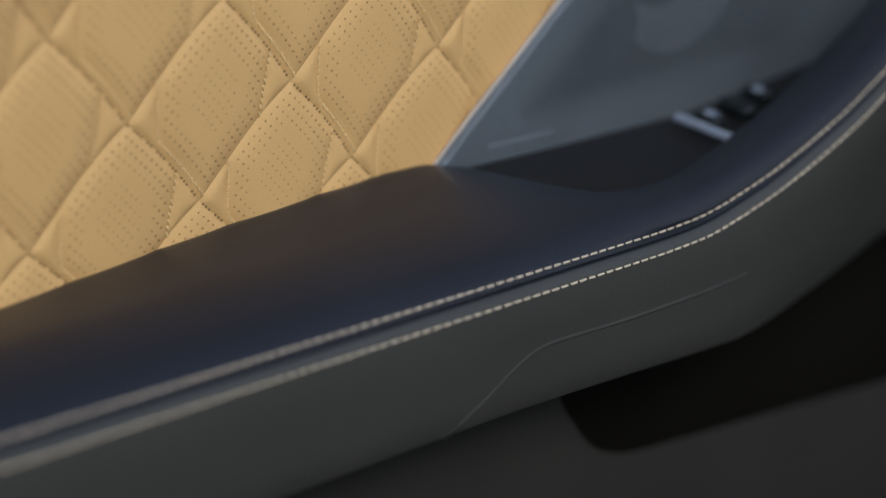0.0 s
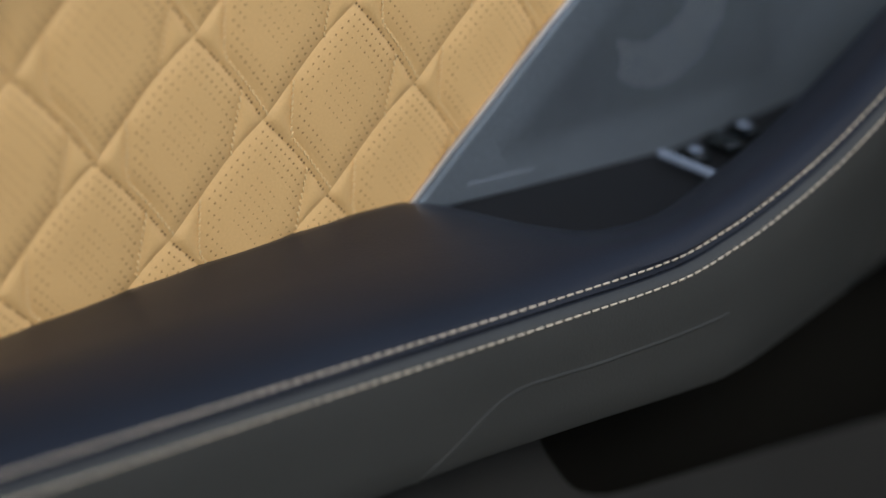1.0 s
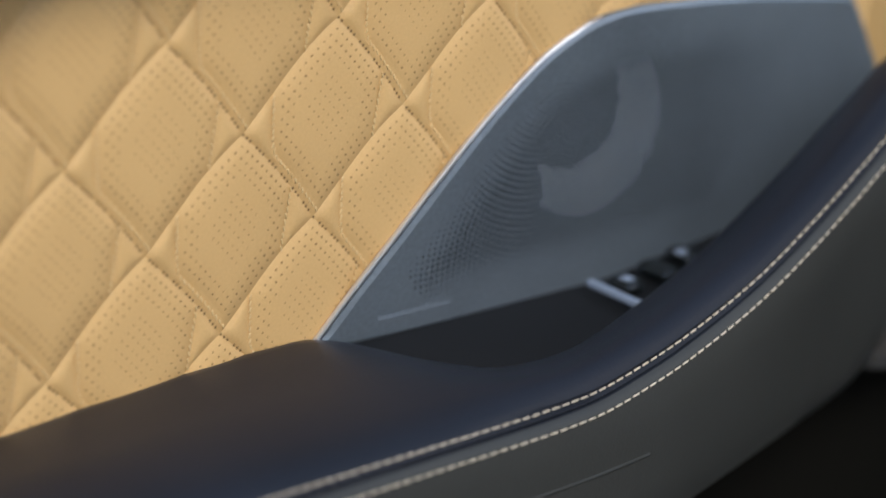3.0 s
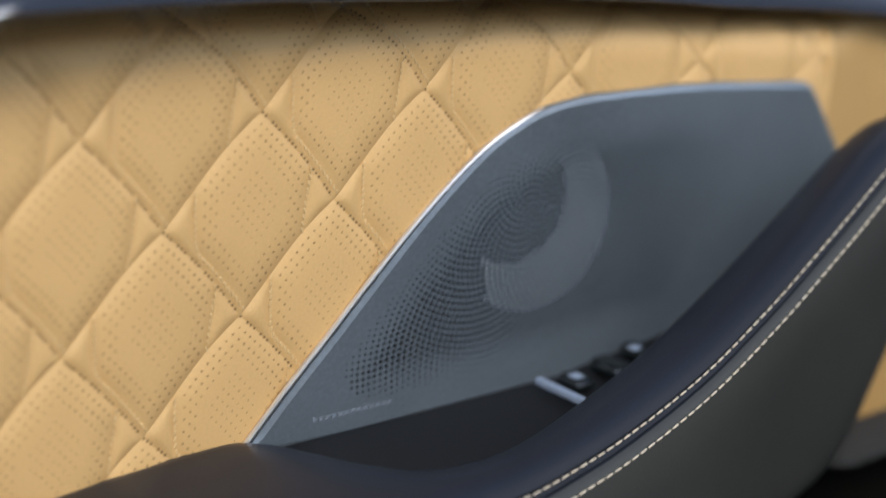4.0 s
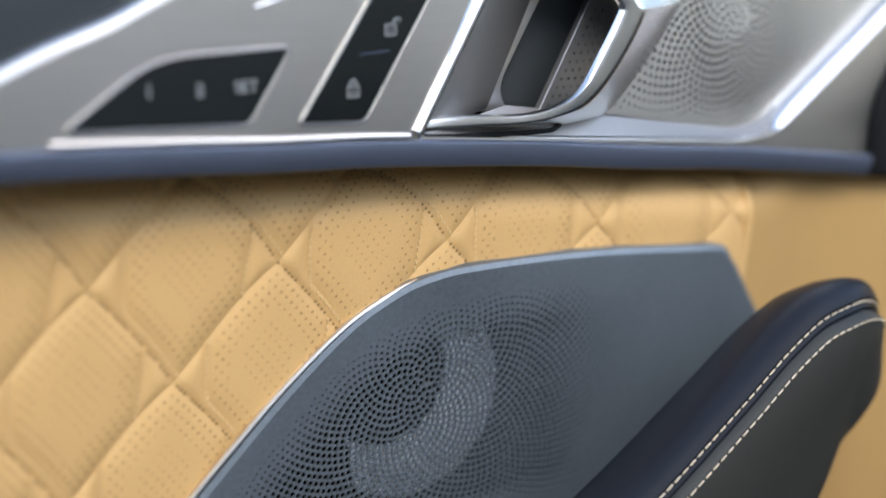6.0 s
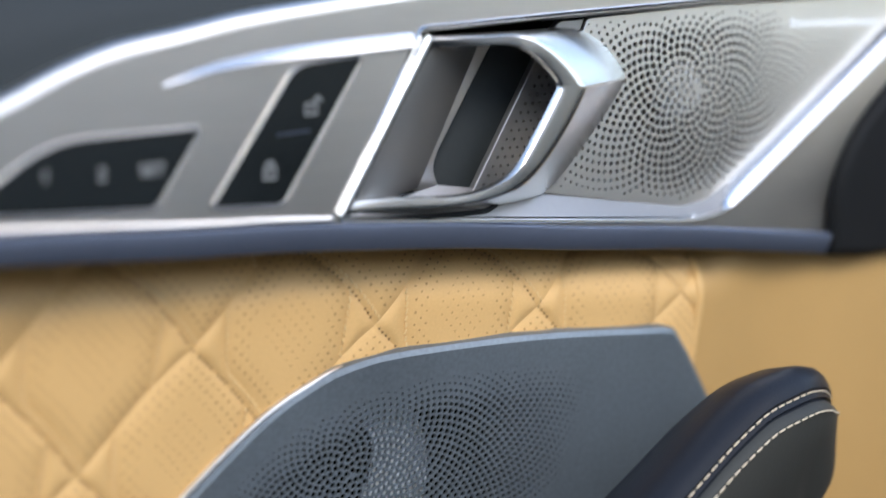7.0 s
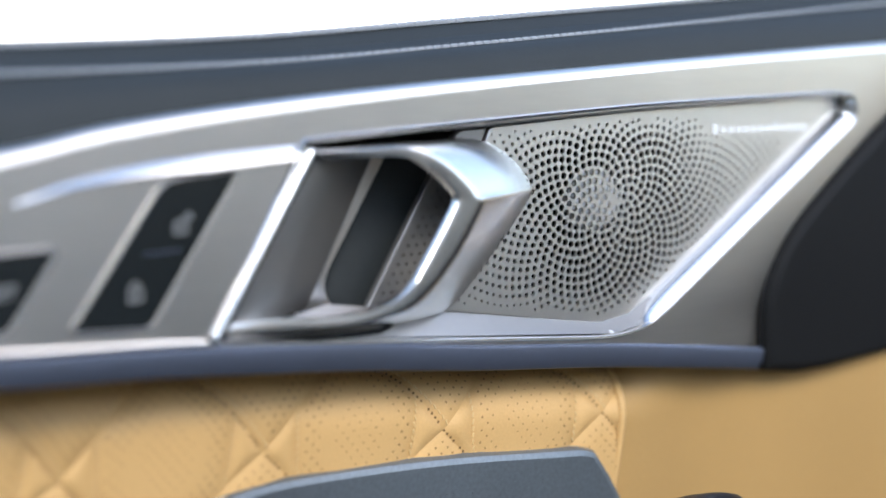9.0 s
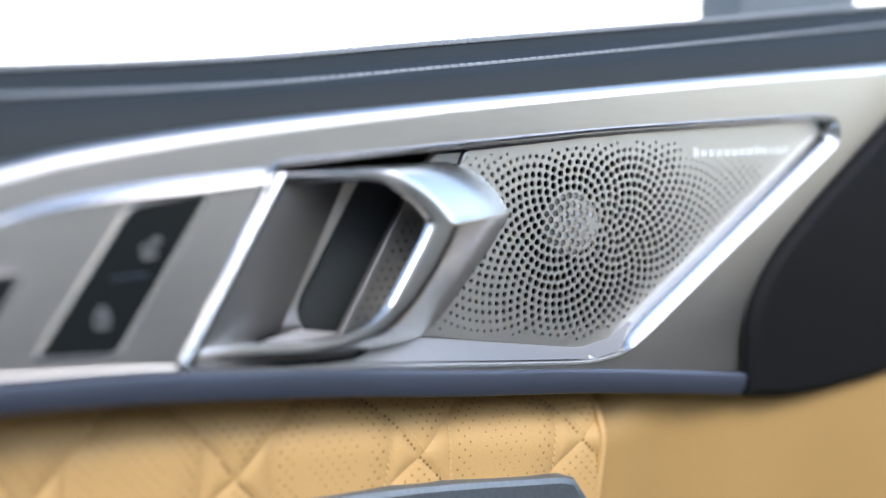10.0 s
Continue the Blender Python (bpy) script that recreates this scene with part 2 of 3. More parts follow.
tagged(part("backdrop", bm, glow, smooth=False), "plain glowing white sheet for the overexposed distance beyond the window", "backdrop", kind="structure")

# ---- upper trim lines, shared by its pieces ----
TRIM_TOP = [(0.15, 0.818), (0.19, 0.832), (0.2147, 0.8436), (0.2459, 0.8575), (0.2673, 0.865), (0.2853, 0.8735), (0.3038, 0.8800), (0.3268, 0.8845), (0.343, 0.8880),
            (0.3627, 0.891), (0.4019, 0.8956), (0.4683, 0.9014), (0.5459, 0.9069), (0.6379, 0.9129), (0.7358, 0.9185), (0.95, 0.931)]
TRIM_LOW = [(0.0, 0.818), (0.2127, 0.8159), (0.25, 0.8144), (0.29, 0.812), (0.3245, 0.8095), (0.3607, 0.8077), (0.40, 0.8045), (0.443, 0.8005), (0.493, 0.7945), (0.5526, 0.7885), (0.6515, 0.7758), (0.8, 0.757)]


def trim_y(x, z=0):
    return -0.022 + 0.06 * (x - 0.36)


# ---- quilted leather panel ----
A, B, O = Vector((0.0422, 0.0388)), Vector((-0.0297, 0.0376)), Vector((0.1814, 0.6923))
ROLL = 0.022
panel = thing("quilted_panel", 0.3, 0, 0.7, "tan perforated leather door panel quilted in diamonds", "door panel")
EDGE = [(0.2505, 0.6435), (0.2691, 0.662), (0.2891, 0.6808), (0.3054, 0.6965), (0.333, 0.722), (0.360, 0.7433), (0.379, 0.7537), (0.397, 0.7598), (0.4223, 0.7622), (0.48, 0.7612), (0.548, 0.7556)]
END = [(0.74, 0.5665), (0.76, 0.5695), (0.78, 0.5715), (0.82, 0.573)]


GS, GT, BAND = 0.33, 0.36, 0.046


def roll_line(x):
    """Height at which the leather begins to roll back under the trim."""
    return curve_at(TRIM_LOW, min(x, 0.68)) - 0.025


def rolled(x, z, h=0.0):
    """A place of the flat pattern on the door's skin, h proud of it: upright below, rolled back under the trim above."""
    z0 = roll_line(x)
    if z <= z0:
        return (x, -h, z)
    a = min((z - z0) / ROLL, 1.15)
    on = max(0.0, z - z0 - 1.15 * ROLL)
    return (x, ROLL * (1 - math.cos(a)) - h * math.cos(a) + on * math.sin(a), z0 + ROLL * math.sin(a) + h * math.sin(a) + on * math.cos(a))


def quilt(s, t):
    """Height of the padding at a place of a diamond, and which corner gusset it lies in (0: none)."""
    ds, dt = min(s, 1 - s) * 0.052, min(t, 1 - t) * 0.043
    bow = 1 - 0.03 * math.sin(math.pi * min(1, max(0, s / GS)))
    bow2 = 1 - 0.03 * math.sin(math.pi * min(1, max(0, (1 - s) / GS)))
    g1 = (s / GS + (1 - t) / GT - bow) * 0.0105
    g2 = ((1 - s) / GS + t / GT - bow2) * 0.0105
    g3 = (s - BAND) * 0.052
    k = 0.0021
    g = -k * math.log(sum(math.exp(-max(-0.05, min(0.05, q)) / k) for q in (g1, g2, g3)))
    if g > 0:
        d = min(ds, dt, g)
        u = min(1, d / 0.0125)
        v = min(1, min(ds, g, dt * 0.6) / 0.0034)
        return 0.0016 * (1 - (1 - u) ** 2) + 0.0006 * (1 - (1 - v) ** 2), 0
    d = min(ds, dt, -g)
    u = min(1, d / 0.0040)
    return 0.0013 * (1 - (1 - u) ** 2), 1 if s < 0.5 else 2


def wave(s, t):
    """The seams run in a soft S."""
    return Vector((-0.68, 0.73)) * 0.0017 * math.sin(math.pi * s**1.6) + Vector((0.77, 0.63)) * 0.0014 * math.sin(math.pi * t)


def cell_point(i, j, s, t):
    """The pattern is stretched a little over the door's curve."""
    d = (i + s - j - t - 3) ** 2 / 25
    return O + A * (i + s) + B * (j + t) + wave(s, t) + Vector((0.0047 * d - 0.0017, 0.0015 - 0.0046 * d))


FINE = 32
PUFF = {(a, b): quilt(a / FINE, b / FINE)[0] for a in range(FINE + 1) for b in range(FINE + 1)}
WHICH = {(a, b): quilt((a + 0.5) / FINE, (b + 0.5) / FINE)[1] for a in range(FINE) for b in range(FINE)}


def quilt_meshes(i, j, clip):
    """The diamond of a cell and its two corner gussets, as three meshes."""
    flat = {q: cell_point(i, j, q[0] / FINE, q[1] / FINE) for q in PUFF}
    kept = {q: clip(p) for q, p in flat.items()}
    solid = {q: rolled(p[0], p[1], PUFF[q]) for q, p in flat.items() if kept[q]}
    made = []
    for want in range(3):
        bm, verts = bmesh.new(), {}
        for (a, b), which in WHICH.items():
            ring = ((a, b), (a + 1, b), (a + 1, b + 1), (a, b + 1))
            if which != want or not all(kept[q] for q in ring):
                continue
            for q in ring:
                if q not in verts:
                    verts[q] = bm.verts.new(solid[q])
            bm.faces.new([verts[q] for q in ring])
        made.append(bm)
    return made


def perforation_mesh(i, j, clip, n=16):
    bm = bmesh.new()
    for a in range(1, n):
        for b in range(1, n):
            s, t = a / n, b / n
            h, gusset = quilt(s, t)
            if gusset:
                continue
            g = min((s / GS + (1 - t) / GT - 1) * 0.26, ((1 - s) / GS + t / GT - 1) * 0.26)
            e = min(s - BAND, 1 - s, t, 1 - t, g)
            if e < 0.045 or 0.195 < e < 0.29:
                continue
            p = cell_point(i, j, s, t)
            if not clip(p):
                continue
            r = 0.00046 if e < 0.13 else 0.00038 if e < 0.22 else 0.00032
            r *= random.uniform(0.85, 1.1)
            bm.faces.new([bm.verts.new(rolled(p[0] + r * math.cos(k * math.pi / 4), p[1] + r * math.sin(k * math.pi / 4), h + 0.00014)) for k in range(8)])
    return bm


def on_panel(p):
    """Whether a place of the pattern lies on the quilted panel and not behind the loudspeaker."""
    return p[0] < curve_at(END, p[1]) and p[1] < roll_line(p[0]) + 1.75 * ROLL and not (0.262 < p[0] < 0.55 and p[1] < curve_at(EDGE, p[0] + 0.004) - 0.006)


seams, needle = bmesh.new(), bmesh.new()
for i in range(-6, 13):
    for j in range(-7, 8):
        c = cell_point(i, j, 0.5, 0.5)
        if not (-0.02 < c[0] < 0.62 and 0.60 < c[1] < 0.865) or (c[1] < 0.64 and c[0] > 0.32) or (c[0] > 0.575 and c[1] < 0.72):
            continue
        for name, bmx in zip(("quilt_diamond", "quilt_gusset", "quilt_gusset"), quilt_meshes(i, j, on_panel)):
            if not bmx.faces:
                bmx.free()
                continue
            ob = part(name, bmx, TAN, panel)
            if name == "quilt_diamond":
                bd = perforation_mesh(i, j, on_panel)
                if bd.faces:
                    tagged(part("perforation", bd, HOLE, ob), kind="stuff")
                else:
                    bd.free()
        # thread along the sewn edges
        lines = ([(0, u / 24) for u in range(25)], [(BAND, u / 20 * (1 - GT * (1 - BAND / GS))) for u in range(21)] + [(BAND + u * (GS - BAND) / 10, 1 - GT * (1 - (BAND + u * (GS - BAND) / 10) / GS)) for u in range(1, 11)],
                 [(1 - u * GS / 12, GT * (1 - u / 12)) for u in range(13)])
        for k, line in enumerate(lines):
            flat = [cell_point(i, j, s, t) for s, t in line]
            pts = [rolled(p[0], p[1], 0.0006 if k else 0.0004) for p in flat if on_panel(p)]
            if len(pts) < 3:
                continue
            for turn in range(5):
                pts = pts[:1] + [tuple((a[q] + 2 * b[q] + c[q]) / 4 for q in range(3)) for a, b, c in zip(pts, pts[1:], pts[2:])] + pts[-1:]
            if k:
                stitches(seams, pts, 0.0026, 0.0016, 0.00042, Vector((0, -0.00012, 0)), Vector((0.35, 0, 0.1)))
                continue
            acc = 0.0
            for p, q in zip(pts, pts[1:]):
                acc += (Vector(q) - Vector(p)).length
                if acc > 0.0026:
                    acc -= 0.0026
                    r = 0.00056
                    needle.faces.new([needle.verts.new((q[0] + r * math.cos(a * math.pi / 3), q[1] - 0.0003, q[2] + r * math.sin(a * math.pi / 3))) for a in range(6)])
tagged(part("stitching", seams, TAN_THREAD, panel), kind="stuff")
tagged(part("needle_hole", needle, NEEDLE, panel), kind="stuff")
# piping at the panel's end
bm = bmesh.new()
tube(bm, [rolled(curve_at(END, 0.70 + 0.11 * k / 30) + 0.0005, 0.70 + 0.11 * k / 30, 0.0008) for k in range(31)], 0.0018, 8)
part("piping", bm, TAN, panel)

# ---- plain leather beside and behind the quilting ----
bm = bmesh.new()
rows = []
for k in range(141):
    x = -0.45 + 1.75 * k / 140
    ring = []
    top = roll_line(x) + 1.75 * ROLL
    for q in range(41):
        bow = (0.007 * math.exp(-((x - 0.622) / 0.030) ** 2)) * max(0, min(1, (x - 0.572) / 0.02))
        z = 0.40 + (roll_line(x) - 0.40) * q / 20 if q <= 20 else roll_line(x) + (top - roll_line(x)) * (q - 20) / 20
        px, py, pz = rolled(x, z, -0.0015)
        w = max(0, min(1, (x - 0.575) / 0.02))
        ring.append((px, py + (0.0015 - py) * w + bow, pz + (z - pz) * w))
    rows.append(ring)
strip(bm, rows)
tagged(part("leather_backing", bm, TAN_SHADED), "plain tan leather skin of the door behind the quilting", "door skin", kind="structure")

# ---- lower loudspeaker grille ----
speaker = thing("door_loudspeaker", 0.42, 0, 0.7, "dark graphite metal loudspeaker grille with spiral holes", "loudspeaker")
top_line = [(p[0], p[1]) for p in smooth_loop(EDGE, 5, closed=False)]
side = [(0.5545, 0.7535), (0.5585, 0.748), (0.5618, 0.7433), (0.5777, 0.717), (0.592, 0.69), (0.60, 0.66), (0.60, 0.638)]
outline = top_line + side + [(0.50, 0.637), (0.40, 0.637), (0.30, 0.637), (0.255, 0.6385)]
SPIRAL = (0.397, 0.716)


def grille_y(x, z):
    d = math.hypot(x - SPIRAL[0], z - SPIRAL[1])
    return -0.0052 + 0.0022 * math.exp(-(d / 0.05) ** 2)


field = [(0.2745, 0.6475), (0.300, 0.6745), (0.330, 0.7035), (0.355, 0.7255), (0.376, 0.7385), (0.40, 0.7455), (0.43, 0.749), (0.50, 0.7485), (0.52, 0.735), (0.50, 0.70), (0.47, 0.6555), (0.40, 0.6515), (0.32, 0.6505)]
holes = []
GOLD = math.pi * (3 - math.sqrt(5))
for k in range(1, 6200):
    r = 0.00148 * math.sqrt(k)
    a = k * GOLD
    x, z = SPIRAL[0] + r * math.cos(a), SPIRAL[1] + r * math.sin(a)
    if not inside(field, x, z):
        continue
    d = edge_distance(field, x, z)
    fade = min(1.0, 0.28 + d / 0.020) * (1.0 if x < 0.455 else max(0.3, 1 - (x - 0.455) / 0.09))
    hr = 0.00112 * fade
    holes.append([(x + hr * math.cos(q * math.pi / 4), z + hr * math.sin(q * math.pi / 4)) for q in range(8)])
part("grille", slab(outline, grille_y, 0.006, 0.0030, holes), GRILLE, speaker)
bm = bmesh.new()
tube(bm, [(p[0] - 0.0007 + 0.0016 * max(0, k - 16) / 24, -0.0036 + 0.0030 * max(0, k - 16) / 24, p[1] + 0.0007 - 0.0026 * max(0, k - 16) / 24) for k, p in enumerate(top_line[:40])], 0.0013, 8)
part("chrome_edge", bm, ALU, speaker, "bright thin chrome edge")
# only the surround's lit crescent is built: the light is in the shape
bm = bmesh.new()
arc = [radians(68 - 195 * q / 40) for q in range(41)]
rows = []
for u, y in ((0.0, -0.0004), (0.15, -0.0012), (0.5, -0.0016), (0.85, -0.0012), (1.0, -0.0004)):
    rows.append([((0.380 + 0.011 * u) + (0.028 + 0.014 * u) * math.cos(a), y, (0.722 - 0.009 * u) + (0.028 + 0.014 * u) * math.sin(a)) for a in arc])
strip(bm, rows)
part("lit_crescent", bm, CONE, speaker, "pale crescent shaped as the lit part of the surround behind the grille")
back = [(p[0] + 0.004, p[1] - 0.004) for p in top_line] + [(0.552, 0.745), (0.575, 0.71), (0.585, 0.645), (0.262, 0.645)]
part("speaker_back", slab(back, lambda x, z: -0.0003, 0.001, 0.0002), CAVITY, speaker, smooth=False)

# ---- armrest ----
armrest = thing("armrest", 0.2, -0.05, 0.6, "black padded leather armrest rising into a pull handle, twin cream stitching", "armrest")
CREST = [(-0.3, 0.6455), (0.28, 0.6455), (0.31, 0.6465), (0.345, 0.6525), (0.375, 0.6605), (0.405, 0.671), (0.44, 0.689), (0.49, 0.720), (0.52, 0.7385), (0.54, 0.7465), (0.56, 0.7485), (0.574, 0.7460), (0.585, 0.7400), (0.594, 0.7305), (0.600, 0.7190)]
LOWER = [(-0.3, 0.588), (0.20, 0.5855), (0.26, 0.583), (0.31, 0.580), (0.38, 0.575), (0.45, 0.577), (0.49, 0.584), (0.517, 0.601), (0.537, 0.627), (0.553, 0.652), (0.569, 0.674), (0.5865, 0.689), (0.595, 0.698), (0.600, 0.705)]
FRONT = [(-0.3, -0.099), (0.30, -0.099), (0.345, -0.097), (0.405, -0.092), (0.49, -0.086), (0.535, -0.0812), (0.555, -0.0785), (0.572, -0.0730), (0.585, -0.0655), (0.594, -0.0570), (0.599, -0.0490), (0.600, -0.0462)]
INNER = [(-0.3, 0.004), (0.238, 0.004), (0.25, -0.002), (0.262, -0.018), (0.276, -0.040), (0.30, -0.0615), (0.33, -0.0665), (0.36, -0.063), (0.42, -0.056), (0.50, -0.052), (0.56, -0.049), (0.590, -0.046), (0.600, -0.0445)]
BACKZ = [(-0.3, 0.59), (0.06, 0.628), (0.15, 0.6385), (0.244, 0.6452), (0.26, 0.6455)]


def arm_section(x):
    """Section across the armrest at x, from its inner edge over the roll and down the front; also the two seam rows."""
    zc, zl, yf, yi = curve_at(CREST, x), curve_at(LOWER, x), curve_at(FRONT, x), curve_at(INNER, x)
    zb = curve_at(BACKZ, x) if x < 0.26 else zc - 0.004 * min(1, (x - 0.26) / 0.03)
    hgt = max(zc - zl, 0.0005)
    k = min(1.0, hgt / 0.06)
    w = yf - yi
    drop = 0.02 * min(1, max(0, (x - 0.245) / 0.02)) * k
    pts = [(yi + 0.0005, zb - 0.012 - drop), (yi, zb - 0.003 * k)]
    for u, dz in ((0.03, 0.0), (0.1, 0.0012), (0.3, 0.0018), (0.5, 0.0022), (0.65, 0.0020), (0.78, 0.0010), (0.86, -0.0006), (0.92, -0.0025), (0.955, -0.0042)):
        base = zb + (zc - zb) * min(1, u / 0.6)
        pts.append((yi + w * u, base + dz * k))
    up = (yf + 0.0018, zc - 0.0062 * k)
    pts += [up, (yf + 0.0006, zc - 0.0082 * k), (yf + 0.0018, zc - 0.0092 * k), (yf + 0.0006, zc - 0.0098 * k), (yf - 0.0012, zc - 0.0106 * k), (yf - 0.0026, zc - 0.0118 * k)]
    low = (yf - 0.0031, zc - 0.0130 * k)
    pts += [low]
    for u, o in ((0.3, -0.0044), (0.5, -0.0052), (0.7, -0.0058), (0.88, -0.0060), (0.965, -0.0046), (1.0, 0.0004)):
        z0 = zc - 0.0130 * k
        tilt = 0.018 * max(0.0, min(1.0, (x - 0.34) / 0.12)) * max(0.0, min(1.0, (0.598 - x) / 0.03))
        pts.append((yf + o + tilt * u, z0 + (zl - z0) * u))
    pts.append((yi * 0.6 + yf * 0.4, zl + 0.002 * k))
    return pts, up, low


bm = bmesh.new()
rows, up_row, low_row = [], [], []
STA = [-0.3 + 0.005 * k for k in range(170)] + [0.55 + 0.05 * math.sin(k / 14 * math.pi / 2) for k in range(1, 15)]
for x in STA:
    sec, up, low = arm_section(min(x, 0.5998))
    rows.append([(x, y, z) for y, z in sec])
    up_row.append((x, *up))
    low_row.append((x, *low))
strip(bm, [r[:15] for r in rows])
part("pad", bm, DARK, armrest)
bm = bmesh.new()
rws = strip(bm, [r[14:] for r in rows])
bm.faces.new(rws[-1])
part("front_cover", bm, DARK_SIDE, armrest, "charcoal leather front cover")
for row, r in ((up_row, 0.00062), (low_row, 0.00062)):
    bm = bmesh.new()
    stitches(bm, [p for p in row if p[0] < 0.597], 0.0046, 0.0030, r * 0.66, Vector((0, -0.00032, 0.00025)))
    tagged(part("stitching", bm, THREAD, armrest, "cream thread"), kind="stuff")
# sewn seam of the grip on the front face


def face_y(x, z):
    """Depth of the armrest's front face at a place."""
    sec, up, low = arm_section(x)
    for (y0, z0), (y1, z1) in zip(sec[17:], sec[18:]):
        if z1 <= z <= z0:
            return y0 + (y1 - y0) * (z - z0) / (z1 - z0)
    return low[0]


SEAM = [(0.1805, 0.5870), (0.1835, 0.5895), (0.198, 0.5975), (0.213, 0.6065), (0.226, 0.6110), (0.245, 0.6108), (0.27, 0.6098), (0.31, 0.6098), (0.340, 0.6102)]
bm = bmesh.new()
line = smooth_loop([(p[0], 0, p[1]) for p in SEAM], 6, closed=False)
tube(bm, [(p[0], face_y(p[0], p[2]) + 0.0008, p[2]) for p in line], 0.0012, 8)
part("grip_seam", bm, DARK_SIDE, armrest)

# ---- recess with switches behind the pull handle ----
recess = thing("switch_recess", 0.38, -0.03, 0.64, "black recessed switch plate behind the pull handle", "switch panel")
bm = bmesh.new()
rows = []
for k in range(30):
    x = 0.236 + 0.30 * k / 29
    yi = curve_at(INNER, x) - 0.004
    z = 0.6395 + max(0, x - 0.40) * 0.12
    rows.append([(x, 0.004 + (min(yi, -0.004) - 0.004) * q / 8, z) for q in range(9)])
strip(bm, rows)
part("plate", bm, PLASTIC, recess)
bm = bmesh.new()
bmesh.ops.create_cube(bm, size=1, matrix=Matrix.LocRotScale((0.3835, -0.032, 0.6445), None, (0.0035, 0.036, 0.003)))
bmesh.ops.bevel(bm, geom=bm.edges, offset=0.0006, segments=2, affect="EDGES")
# pale diffuse colour stands in for the aluminium's bright reflection
part("divider_bar", bm, SYMBOL, recess, "thin satin aluminium divider bar")
for x, y, sx, sy in ((0.398, -0.022, 0.011, 0.016), (0.418, -0.022, 0.012, 0.02), (0.436, -0.018, 0.010, 0.016)):
    bm = bmesh.new()
    bmesh.ops.create_cube(bm, size=1, matrix=Matrix.LocRotScale((x, y, 0.6420 + (x - 0.39) * 0.12), None, (sx, sy, 0.006)))
    bmesh.ops.bevel(bm, geom=bm.edges, offset=0.002, segments=3, affect="EDGES")
    key = part("switch", bm, GLOSS, recess)
for x, y in ((0.3975, -0.023), (0.4335, -0.0195)):
    bm = bmesh.new()
    bmesh.ops.create_cube(bm, size=1, matrix=Matrix.LocRotScale((x, y, 0.6452 + (x - 0.39) * 0.12), None, (0.005, 0.006, 0.0006)))
    bmesh.ops.bevel(bm, geom=bm.edges, offset=0.0002, segments=2, affect="EDGES")
    part("switch_symbol", bm, SYMBOL, recess, "pale switch symbol")

# ---- lower door body with its pocket ----
lower = thing("door_pocket", 0.3, -0.05, 0.45, "charcoal plastic lower door with a deep black pocket", "door pocket")
pocket = round_poly([(0.266, 0.600), (0.2776, 0.5488), (0.306, 0.508), (0.45, 0.4905), (0.75, 0.45), (0.75, 0.587), (0.530, 0.583), (0.485, 0.600)], [0.002, 0.01, 0.03, 0.02, 0.01, 0.01, 0.01, 0.01])
body = [(-0.5, 0.2), (1.3, 0.2), (1.3, 0.600), (0.80, 0.593), (0.53, 0.588), (0.50, 0.609), (0.40, 0.61), (0.20, 0.61), (-0.5, 0.61)]
part("body", slab(body, lambda x, z: -0.062, 0.03, 0.003, [pocket]), SOFT_PLASTIC, lower)
# flat black sheet that stands for the shade in the pocket
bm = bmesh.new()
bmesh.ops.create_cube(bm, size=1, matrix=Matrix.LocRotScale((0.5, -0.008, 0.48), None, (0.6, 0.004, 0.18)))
part("pocket_shade", bm, CAVITY, lower, smooth=False)

# unseen sheet, added so that no light leaks in behind the leather
tagged(part("wall_back_block", box((0.4, 0.092, 0.56), (1.9, 0.01, 0.70)), PLASTIC, smooth=False), "plain black sheet, unseen, added behind the door lining to stop light", "door shell", kind="structure")

# ---- aluminium trim ----
trim = thing("aluminium_trim", 0.45, -0.02, 0.85, "satin aluminium trim strip with a rolled upper edge", "trim")
xs = [0.20 + 0.01 * k for k in range(76)]
upper = [(x, curve_at(TRIM_TOP, x) - 0.004) for x in xs]
lowr = [(x, curve_at(TRIM_LOW, x) + 0.0100) for x in xs]
tweeter_hole = round_poly([(0.385, 0.8180), (0.5574, 0.8016), (0.5752, 0.8040), (0.5873, 0.8106), (0.6989, 0.8841), (0.6973, 0.8928), (0.6836, 0.8942), (0.5704, 0.8907), (0.4842, 0.8858), (0.418, 0.8815)], [0.002, 0.012, 0.006, 0.006, 0.004, 0.004, 0.004, 0.02, 0.02, 0.002])
tweeter_hole = [(p[0], p[1]) for p in tweeter_hole]


def face_of_trim(x, z):
    """The trim's face; it rolls back a little towards the end pad."""
    roll = max(0.0, (x - (0.600 + 1.05 * max(0.0, z - 0.80))) / 0.045)
    return trim_y(x) + 0.0022 * min(roll, 1.3) ** 2


more = [(0.585 + 0.006 * a, 0.795 + 0.006 * b) for a in range(26) for b in range(20)]
more = [p for p in more if not inside(tweeter_hole, *p) and edge_distance(tweeter_hole, *p) > 0.002 and curve_at(TRIM_LOW, p[0]) + 0.012 < p[1] < curve_at(TRIM_TOP, p[0]) - 0.006]
part("face", slab(upper + lowr[::-1], face_of_trim, 0.004, 0.0004, [tweeter_hole], more), ALU, trim)
bm = bmesh.new()
rows = []
for x in [0.15 + 0.005 * k for k in range(162)]:
    z, y = curve_at(TRIM_TOP, x), trim_y(x)
    rows.append([(x, y, z - 0.0042), (x, y + 0.0002, z - 0.0028), (x, y + 0.0012, z - 0.0012), (x, y + 0.0032, z - 0.0002), (x, y + 0.006, z), (x, y + 0.012, z - 0.001)])
strip(bm, rows)
part("rolled_edge", bm, ALU, trim)
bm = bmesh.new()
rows = []
